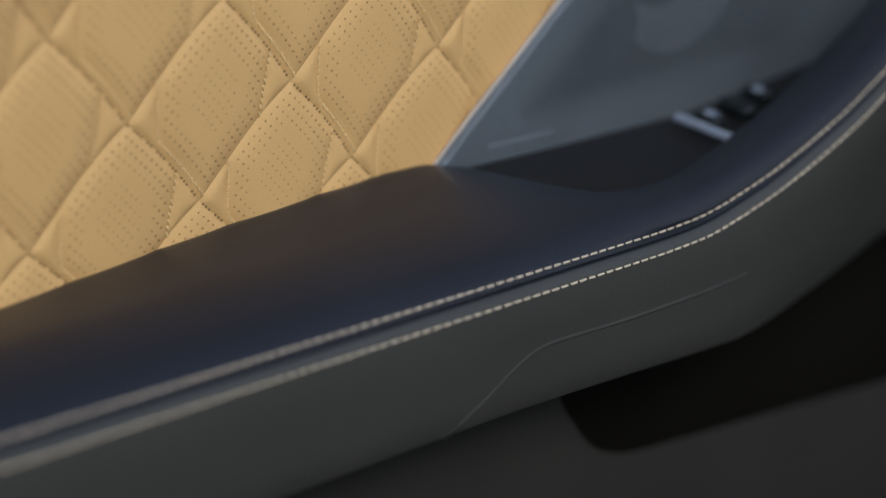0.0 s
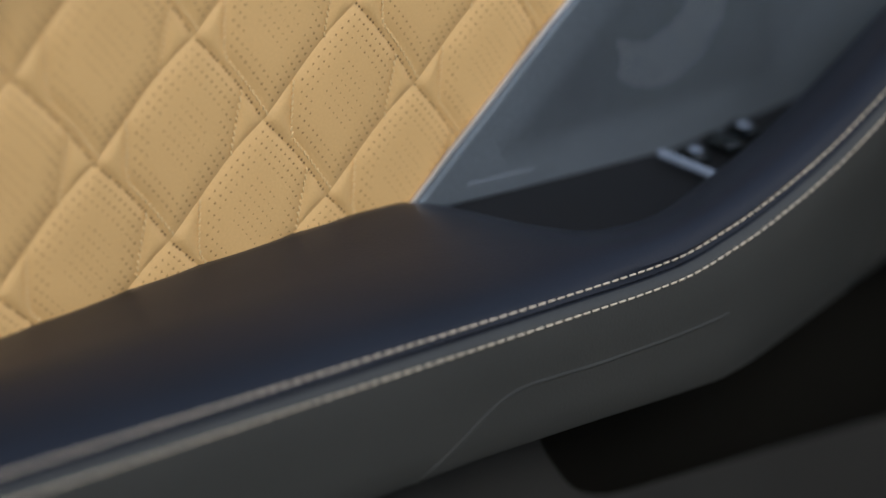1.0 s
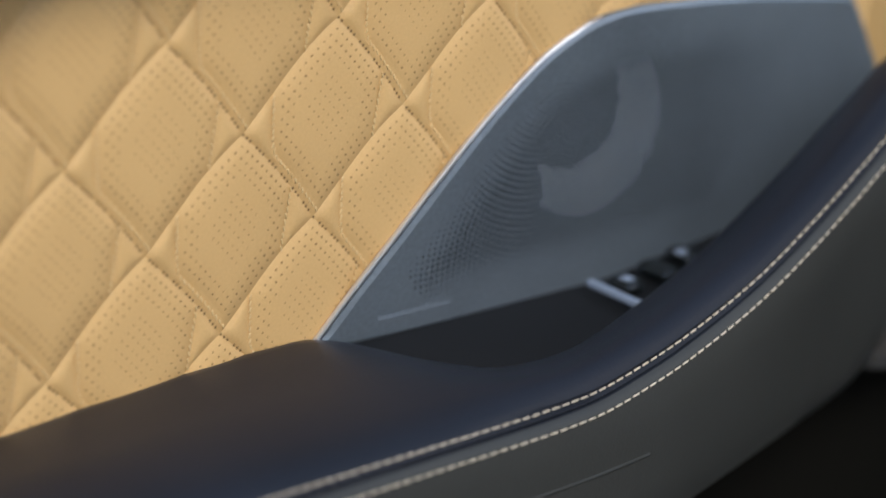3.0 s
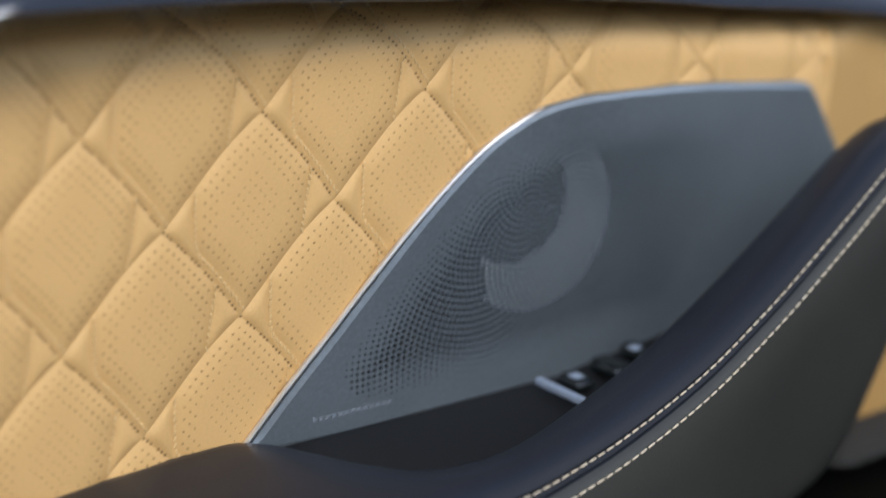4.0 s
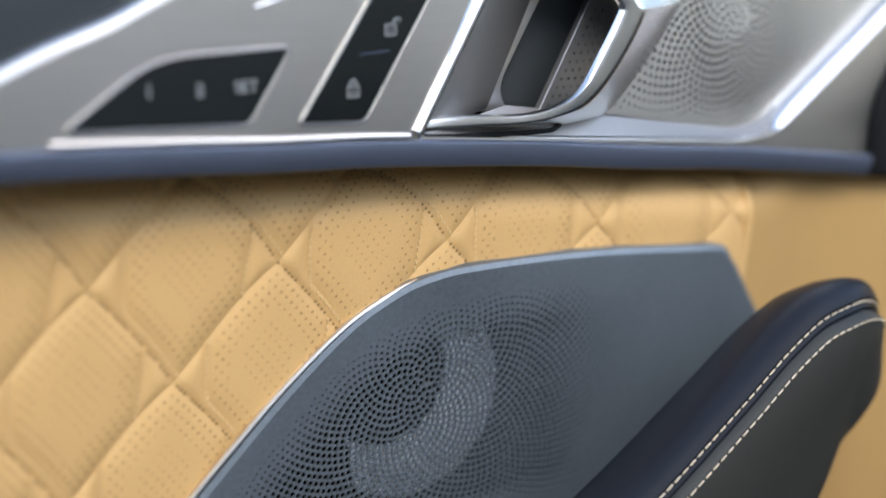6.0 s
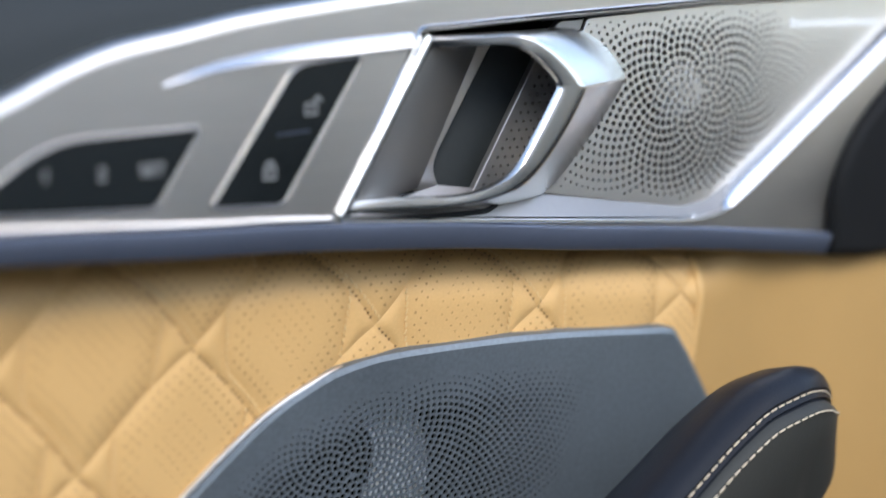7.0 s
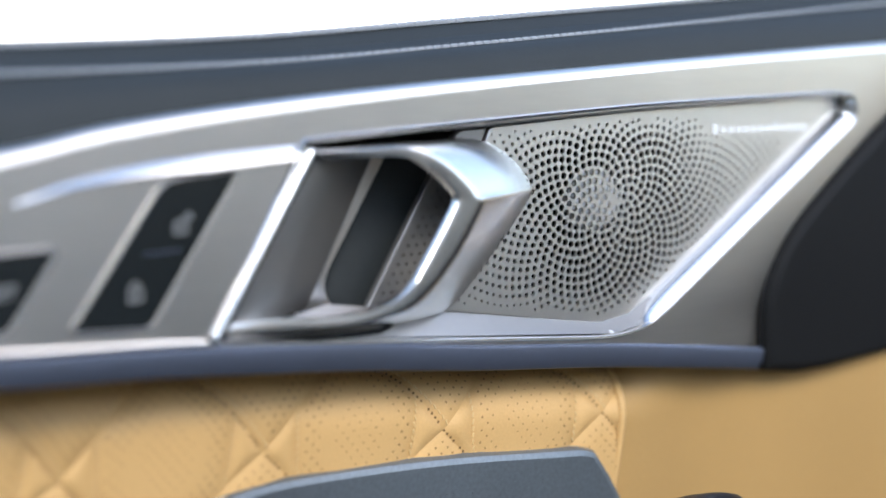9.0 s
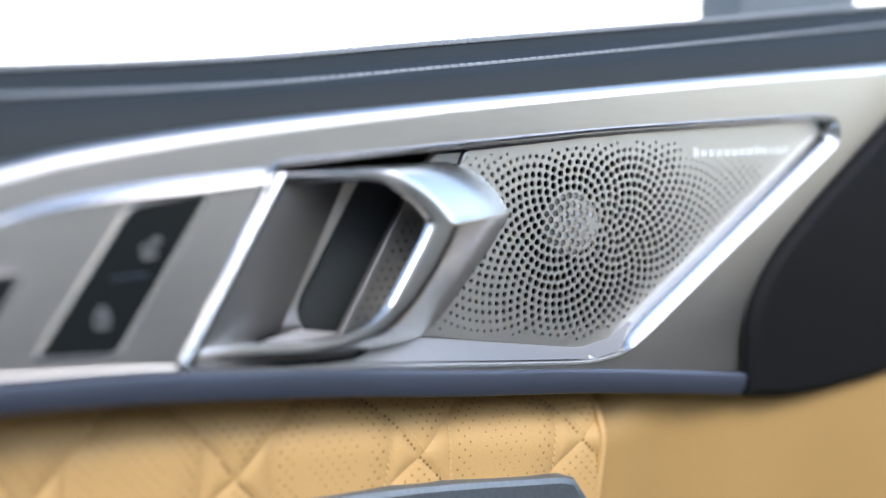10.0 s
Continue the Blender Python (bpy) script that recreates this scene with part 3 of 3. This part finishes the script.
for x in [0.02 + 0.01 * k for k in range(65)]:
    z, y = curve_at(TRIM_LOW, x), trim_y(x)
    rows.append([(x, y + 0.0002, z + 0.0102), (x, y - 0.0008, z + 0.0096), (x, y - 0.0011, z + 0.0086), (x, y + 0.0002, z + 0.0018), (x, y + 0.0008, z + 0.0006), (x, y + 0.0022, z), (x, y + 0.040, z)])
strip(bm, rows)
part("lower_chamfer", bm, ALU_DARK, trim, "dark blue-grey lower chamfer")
# raised ledge line and blade ridge
bm = bmesh.new()
tube(bm, [(x, trim_y(x) - 0.0004, curve_at(TRIM_LOW, x) + 0.0118) for x in [0.245 + 0.005 * k for k in range(28)]], 0.0010, 8)
part("ledge", bm, ALU, trim)
bm = bmesh.new()
rows = []
for k in range(24):
    u = k / 23
    x = 0.318 + 0.0955 * u
    zt = curve_at([(0.318, 0.8668), (0.340, 0.8735), (0.371, 0.878), (0.414, 0.8813)], x)
    w = 0.0010 + 0.0048 * min(1, u * 1.5)
    y = trim_y(x)
    k2 = min(1, u * 4)
    rows.append([(x, y + 0.0003, zt + 0.0004), (x, y - 0.0008 * k2, zt - w * 0.15), (x, y - 0.0030 * k2, zt - w * 0.72), (x, y - 0.0032 * k2, zt - w * 0.82), (x, y + 0.0003, zt - w)])
strip(bm, rows)
part("blade_ridge", bm, HANDLE, trim, "bright tapering blade ridge")

# ---- memory and lock keys ----
def key_panel(name, corners, radii, label, cat):
    th = thing(name, 0, 0, 0, label, cat)
    poly = [(p[0], p[1]) for p in round_poly(corners, radii)]
    part("key_face", slab(poly, lambda x, z: trim_y(x) - 0.0009, 0.002, 0.0004), GLOSS, th)
    cx, cz = sum(p[0] for p in poly) / len(poly), sum(p[1] for p in poly) / len(poly)
    bm = bmesh.new()
    ring = [(p[0], trim_y(p[0]) - 0.0006, p[1]) for p in poly]
    rows = []
    for grow, dy in ((0.0, -0.0004), (0.0003, -0.0007), (0.0008, -0.0005), (0.0011, 0.0006)):
        rr = []
        for k, p in enumerate(poly):
            t = (Vector(poly[(k + 1) % len(poly)]) - Vector(poly[k - 1])).normalized()
            n = Vector((t[1], -t[0]))
            if n.dot(Vector(p) - Vector((cx, cz))) < 0:
                n = -n
            q = Vector(p) + n * grow
            rr.append((q[0], trim_y(q[0]) - 0.0004 + dy, q[1]))
        rows.append(rr)
    strip(bm, rows, closed=True)
    part("key_rim", bm, SATIN, th, "thin bevelled aluminium rim")
    return th


def print_text(text, x, z, size, parent):
    cu = bpy.data.curves.new("key_text", "FONT")
    cu.body, cu.size, cu.align_x, cu.align_y, cu.extrude = text, size, "CENTER", "CENTER", 0.0001
    tmp = bpy.data.objects.new("tmp", cu)
    scene.collection.objects.link(tmp)
    me = bpy.data.meshes.new_from_object(tmp.evaluated_get(bpy.context.evaluated_depsgraph_get()))
    bpy.data.objects.remove(tmp)
    me.materials.clear()
    me.materials.append(PRINT)
    ob = new("key_text", me)
    ob.parent = parent
    ob.matrix_basis = Matrix.Translation((x, trim_y(x) - 0.0011, z)) @ Matrix.Rotation(radians(5.4), 4, "Z") @ Matrix.Rotation(radians(90), 4, "X")
    ob["label"] = "white printed key marking"
    return ob


memory = key_panel("memory_keys", [(0.250, 0.8300), (0.281, 0.8508), (0.331, 0.8522), (0.3145, 0.8278)], [0.003, 0.012, 0.003, 0.003], "gloss black seat memory keys in a slanted panel", "control keys")
print_text("1", 0.2785, 0.8405, 0.0062, memory)
print_text("2", 0.2965, 0.8398, 0.0062, memory)
print_text("SET", 0.3135, 0.8400, 0.0058, memory)
locks = key_panel("lock_keys", [(0.3345, 0.8260), (0.3662, 0.8710), (0.3925, 0.8735), (0.3605, 0.8250)], [0.0015, 0.005, 0.003, 0.003], "gloss black central locking keys in a slanted panel", "control keys")


def padlock(x, z, is_open):
    bm = bmesh.new()
    y = lambda xx: trim_y(xx) - 0.0012
    w, h = 0.0021, 0.0018
    ring = [(x - w, z - h), (x + w, z - h), (x + w, z + h), (x - w, z + h), (x - w, z - h)]
    tube(bm, [(p[0], y(p[0]), p[1]) for p in ring], 0.00035, 6)
    tube(bm, [(x, y(x), z - 0.0006), (x, y(x), z + 0.0006)], 0.0004, 6)
    ox = 0.0026 if is_open else 0.0
    tube(bm, [(x + ox + 0.0013 * math.cos(a), y(x), z + h + 0.0006 + 0.0016 * math.sin(a)) for a in [math.pi * q / 8 for q in range(9)]], 0.00032, 6)
    part("lock_symbol", bm, PRINT, locks, "white printed padlock symbol")


padlock(0.3556, 0.8358, False)
padlock(0.3715, 0.8565, True)
bm = bmesh.new()
tube(bm, [(0.3585, trim_y(0.3585) - 0.0011, 0.8485), (0.371, trim_y(0.371) - 0.0011, 0.8492)], 0.00025, 6)
part("divider_line", bm, ALU_DARK, locks)

# ---- tweeter ----
tweeter = thing("tweeter", 0.57, 0, 0.85, "champagne metal tweeter grille with spiral holes", "loudspeaker")


def tweeter_y(x, z):
    return trim_y(x) + 0.007


tw = [(p[0], p[1]) for p in round_poly([(0.4710, 0.8185), (0.4792, 0.8178), (0.5560, 0.8050), (0.5715, 0.8065), (0.5820, 0.8125), (0.6950, 0.8880), (0.6935, 0.8918), (0.6836, 0.8930), (0.5704, 0.8893), (0.5000, 0.8845), (0.4985, 0.8800)], [0.001, 0.01, 0.010, 0.006, 0.006, 0.003, 0.003, 0.003, 0.02, 0.003, 0.003])]
T0 = (0.5630, 0.8534)
field = [(0.4560, 0.8230), (0.4842, 0.8198), (0.5605, 0.8082), (0.5790, 0.8150), (0.6800, 0.8775), (0.6129, 0.8785), (0.6079, 0.8870), (0.4920, 0.8825), (0.482, 0.868)]
holes = []
for k in range(2, 2600):
    r = 0.00188 * math.sqrt(k)
    a = k * GOLD
    x, z = T0[0] + r * math.cos(a), T0[1] + r * math.sin(a)
    if not inside(field, x, z):
        continue
    d = edge_distance(field, x, z)
    hr = 0.00134 * min(1.0, 0.5 + d / 0.016) * max(0.55, 1 - max(0, r - 0.03) / 0.08)
    holes.append([(x + hr * math.cos(q * math.pi / 4), z + hr * math.sin(q * math.pi / 4)) for q in range(8)])
part("grille", slab(tw, tweeter_y, 0.003, 0.0005, holes), SILVER_GRILLE, tweeter)
# darker metal than the grille: the loop's shade is put into it
tongue = [(0.4452, 0.8205), (0.4705, 0.8186), (0.4985, 0.8838), (0.4870, 0.8838), (0.4805, 0.8790)]
small = []
for a in range(1, 9):
    for b in range(1, 18):
        x, z = 0.4452 + 0.0385 * b / 18 + 0.0036 * a, 0.8200 + 0.059 * b / 18
        if inside(tongue, x, z) and edge_distance(tongue, x, z) > 0.0012:
            small.append([(x + 0.00062 * math.cos(q * math.pi / 3), z + 0.00062 * math.sin(q * math.pi / 3)) for q in range(6)])
part("grille_tongue", slab(tongue, tweeter_y, 0.003, 0.0006, small), SATIN, tweeter, "perforated strip of the grille behind the handle")
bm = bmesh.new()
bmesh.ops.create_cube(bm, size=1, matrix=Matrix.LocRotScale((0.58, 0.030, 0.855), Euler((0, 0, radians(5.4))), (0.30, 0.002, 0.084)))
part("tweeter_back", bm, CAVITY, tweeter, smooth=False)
bm = bmesh.new()
bmesh.ops.create_uvsphere(bm, u_segments=24, v_segments=12, radius=0.0125, matrix=Matrix.LocRotScale((0.5595, 0.0080, 0.8534), None, (1, 0.7, 1)))
part("dome", bm, CONE, tweeter, "pale tweeter dome behind the grille")
# bevelled frame of the recess
bm = bmesh.new()
hc = Vector((0.57, 0.85))
rows = []
for grow, dy in ((0.0022, 0.0002), (0.0015, -0.0007), (0.0007, -0.0006), (-0.0034, 0.0022), (-0.0042, 0.0034), (-0.0052, 0.0068)):
    rr = []
    for k, p in enumerate(tweeter_hole):
        t = (Vector(tweeter_hole[(k + 1) % len(tweeter_hole)]) - Vector(tweeter_hole[k - 1])).normalized()
        n = Vector((t[1], -t[0]))
        if n.dot(Vector(p) - hc) < 0:
            n = -n
        q = Vector(p) + n * grow * (1 if grow > 0 else 0.3 if n[1] > 0.6 else 1 - 0.75 * max(0, min(1, (-n[1] - 0.85) / 0.12)))
        rr.append((q[0], trim_y(q[0]) + dy, q[1]))
    rows.append(rr)
strip(bm, rows, closed=True)
part("bezel", bm, CHROME, tweeter, "bright bevelled bezel")
bm = bmesh.new()
front = [(0.386, 0.8182), (0.430, 0.8140), (0.472, 0.8101), (0.515, 0.8060), (0.558, 0.8019), (0.5745, 0.8040), (0.5870, 0.8108)]
rear = [(0.430, 0.8248), (0.462, 0.8200), (0.494, 0.8153), (0.526, 0.8105), (0.5565, 0.8060), (0.5705, 0.8080), (0.5815, 0.8140)]
strip(bm, [[(x, trim_y(x) + 0.0004, z) for x, z in front], [(x, trim_y(x) + 0.0075, z) for x, z in rear]])
part("recess_floor", bm, SATIN, tweeter)
# maker's mark as plain bars
for k in range(13):
    bm = bmesh.new()
    x = 0.6178 + 0.00455 * k
    h = 0.0038 if k in (0, 8) else 0.0026
    bmesh.ops.create_cube(bm, size=1, matrix=Matrix.LocRotScale((x, tweeter_y(x, 0) - 0.0002, 0.8790 + h / 2), Euler((0, 0, radians(5.4))), (0.0030, 0.0003, h)))
    part("mark_bar", bm, WHITE, tweeter, smooth=False)
for k in range(13):
    bm = bmesh.new()
    x = 0.2795 + 0.0029 * k
    h = 0.0022 if k in (0, 8) else 0.0016
    bmesh.ops.create_cube(bm, size=1, matrix=Matrix.LocRotScale((x, grille_y(x, 0.6465) - 0.0002, 0.6468 + h / 2), None, (0.0019, 0.0003, h)))
    part("mark_bar", bm, FAINT, speaker, smooth=False)

# ---- inside door handle ----
handle = new("door_handle")
handle.parent = trim
handle["label"] = "satin chrome inside door handle, a slanted open loop"
# stations of the loop from its upper fixed end round to the lower one: window edge, front ridge and back edge
IN_F = [(0.4245, 0.8751), (0.4406, 0.8761), (0.4507, 0.8760), (0.4568, 0.8738), (0.4656, 0.8675), (0.4710, 0.8620), (0.4701, 0.8579), (0.4613, 0.8436), (0.4524, 0.8315), (0.4417, 0.8258), (0.4278, 0.8229), (0.4058, 0.8236), (0.3896, 0.8233)]
RIDGE = [(0.4193, 0.8789), (0.4399, 0.8795), (0.4504, 0.8799), (0.4589, 0.8778), (0.4710, 0.8702), (0.4788, 0.8622), (0.4805, 0.8584), (0.4694, 0.8404), (0.4558, 0.8267), (0.4423, 0.8216), (0.4272, 0.8197), (0.4052, 0.8198), (0.3848, 0.8199)]
OUT_B = [(0.4257, 0.8799), (0.4500, 0.8802), (0.4699, 0.8806), (0.4918, 0.8809), (0.5074, 0.8737), (0.5174, 0.8629), (0.5168, 0.8577), (0.5034, 0.8407), (0.4844, 0.8210), (0.4714, 0.8161), (0.4487, 0.8144), (0.4150, 0.8160), (0.3901, 0.8169)]


def ring3(pts, ys):
    return smooth_loop([(p[0], y, p[1]) for p, y in zip(pts, ys)], 5, closed=False)


def between(a, b, u):
    return [(p[0] + (q[0] - p[0]) * u, p[1] + (q[1] - p[1]) * u) for p, q in zip(a, b)]


# the loop stands out most at its free side and sinks to the trim at both ends
proud = [0.25, 0.6, 0.85, 1.0, 1.0, 1.0, 1.0, 1.0, 1.0, 0.9, 0.7, 0.4, 0.15]
yr = [-0.0175 - 0.0115 * p for p in proud]
yb = [-0.0088] * 13
bm = bmesh.new()
mix_y = lambda u: [a + (b - a) * u for a, b in zip(yr, yb)]
rings = [ring3(between(IN_F, OUT_B, 0.80), [-0.0075] * 13), ring3(between(IN_F, OUT_B, 0.08), [y + 0.0044 for y in yr]), ring3(between(IN_F, RIDGE, -0.04), [y + 0.0022 for y in yr]),
         ring3(between(IN_F, RIDGE, 0.06), [y + 0.0008 for y in yr]), ring3(between(IN_F, RIDGE, 0.16), [y + 0.0001 for y in yr]), ring3(between(IN_F, RIDGE, 0.28), yr), ring3(between(IN_F, RIDGE, 0.80), yr), ring3(between(IN_F, RIDGE, 0.92), yr),
         ring3(between(RIDGE, OUT_B, 0.03), [y + 0.0002 for y in yr]), ring3(between(RIDGE, OUT_B, 0.10), mix_y(0.08)), ring3(between(RIDGE, OUT_B, 0.5), mix_y(0.47)),
         ring3(between(RIDGE, OUT_B, 0.92), mix_y(0.88)), ring3(OUT_B, yb)]
strip(bm, rings, close_rows=True)
part("loop", bm, HANDLE, handle)
# hollow flange on the loop's fixed side, and the lip where it ends
bm = bmesh.new()
rows = []
for k in range(9):
    u = k / 8
    x0, z0 = 0.3842 + 0.0363 * u, 0.8200 + 0.0587 * u
    x1, z1 = 0.4255 + 0.0275 * u, 0.8230 + 0.0520 * u
    rows.append([(x0 + (x1 - x0) * q / 12, trim_y(x0) + 0.0005 + 0.0165 * (q / 12) ** 1.5, z0 + (z1 - z0) * q / 12) for q in range(13)])
strip(bm, rows)
part("flange", bm, SATIN, handle, "curved satin metal flange")
lip = [(p[0], p[1]) for p in round_poly([(0.4245, 0.8215), (0.4268, 0.8310), (0.4530, 0.8750), (0.4592, 0.8750), (0.4328, 0.8306), (0.4375, 0.8205)], [0.002, 0.008, 0.001, 0.001, 0.008, 0.002])]
part("lip", slab(lip, lambda x, z: -0.0010, 0.003, 0.0006), ALU, handle, "pale narrow lip of the flange")
bm = bmesh.new()
tube(bm, [(0.3835 + 0.0368 * u, trim_y(0.3835 + 0.0368 * u) - 0.0008, 0.8190 + 0.0600 * u) for u in (0, 0.25, 0.5, 0.75, 1)], 0.0019, 10)
part("flange_edge", bm, CHROME, handle, "polished slanted edge")
# black rod added in place of the shade in the gap below the loop
bm = bmesh.new()
tube(bm, [(0.3838, -0.0200, 0.8176), (0.400, -0.0190, 0.8160), (0.430, -0.0175, 0.8146), (0.448, -0.0150, 0.8142), (0.462, -0.0085, 0.8160)], 0.0010, 8)
part("gap_shade", bm, PLASTIC, handle, "black rod standing for the dark gap under the loop")
cover = [(0.4290, 0.8140), (0.4300, 0.8300), (0.4560, 0.8775), (0.4860, 0.8775), (0.4900, 0.8640), (0.4600, 0.8140)]
part("recess_back", slab(cover, lambda x, z: 0.0030, 0.002, 0.0004), RECESS, handle, "matt black plate behind the loop", smooth=False)

# ---- black end pad at the front of the trim ----
pad = [(p[0], p[1]) for p in round_poly([(0.6433, 0.7765), (0.6425, 0.8100), (0.6565, 0.8347), (0.6842, 0.8575), (0.7276, 0.8886), (0.80, 0.9355), (1.10, 1.00), (1.10, 0.86), (0.80, 0.786), (0.7337, 0.7759), (0.688, 0.7733), (0.665, 0.7735)], [0.002, 0.02, 0.02, 0.02, 0.02, 0.02, 0.01, 0.01, 0.02, 0.02, 0.01, 0.006])]
end_pad = thing("end_pad", 0.7, 0, 0.8, "matt black plastic pad at the trim's front end", "end pad")
part("pad_body", slab(pad, lambda x, z: trim_y(x) - 0.0035, 0.03, 0.004), PLASTIC, end_pad)
bm = bmesh.new()
tube(bm, [(p[0] - 0.0006, trim_y(p[0]) + 0.0003, p[1]) for p in pad[3:32]], 0.0006, 6)
part("edge_seal", bm, PLASTIC, end_pad, "thin black seal along the pad's edge")

# ---- window sill ----
sill = thing("window_sill", 0.5, 0.03, 0.92, "dark stitched leather window sill along the door top", "window sill")
SILL = [(-0.3, 0.899), (0.325, 0.9130), (0.41, 0.9163), (0.50, 0.9232), (0.62, 0.9333), (0.7683, 0.9462), (1.1, 0.974)]


def sill_section(x):
    zt, zs = curve_at(TRIM_TOP, x), curve_at(SILL, x)
    h = zs - zt
    y = trim_y(x) + 0.008
    row2 = (y + 0.0125, zs - 0.0085)
    top = (y + 0.026, zs)
    pts = [(y, zt - 0.006), (y + 0.001, zt + 0.15 * h), (y + 0.004, zt + 0.4 * h), (y + 0.008, zt + 0.52 * h), row2, (y + 0.0165, zs - 0.0056), (y + 0.0185, zs - 0.0050), (y + 0.0195, zs - 0.0058), (y + 0.0215, zs - 0.0036), (y + 0.0240, zs - 0.0016), top, (y + 0.030, zs + 0.0002), (y + 0.06, zs - 0.003), (y + 0.075, zs - 0.02)]
    return pts, row2, top


bm = bmesh.new()
rows, r2, r1 = [], [], []
for x in [-0.3 + 0.01 * k for k in range(141)]:
    sec, b2, b1 = sill_section(x)
    rows.append([(x, y, z) for y, z in sec])
    r2.append((x, *b2))
    r1.append((x, *b1))
strip(bm, rows)
part("leather_cover", bm, SILL_LEATHER, sill)
for row, n in ((r2, Vector((0, -0.0004, 0.0003))), (r1, Vector((0, -0.0001, 0.0006)))):
    bm = bmesh.new()
    stitches(bm, [p for p in row if p[0] > 0.2], 0.0038, 0.0027, 0.0012 if row is r1 else 0.0008, n)
    tagged(part("stitching", bm, GREY_THREAD, sill, "grey thread"), kind="stuff")

# ---- mirror foot beyond the glass ----
foot = [(p[0], p[1]) for p in round_poly([(0.707, 0.90), (0.707, 1.0), (0.73, 1.03), (0.788, 1.03), (0.788, 0.90)], 0.008)]
tagged(part("mirror_foot", slab(foot, lambda x, z: 0.070, 0.03, 0.004), FAINT), "dark grey door mirror foot behind the sill", "mirror")
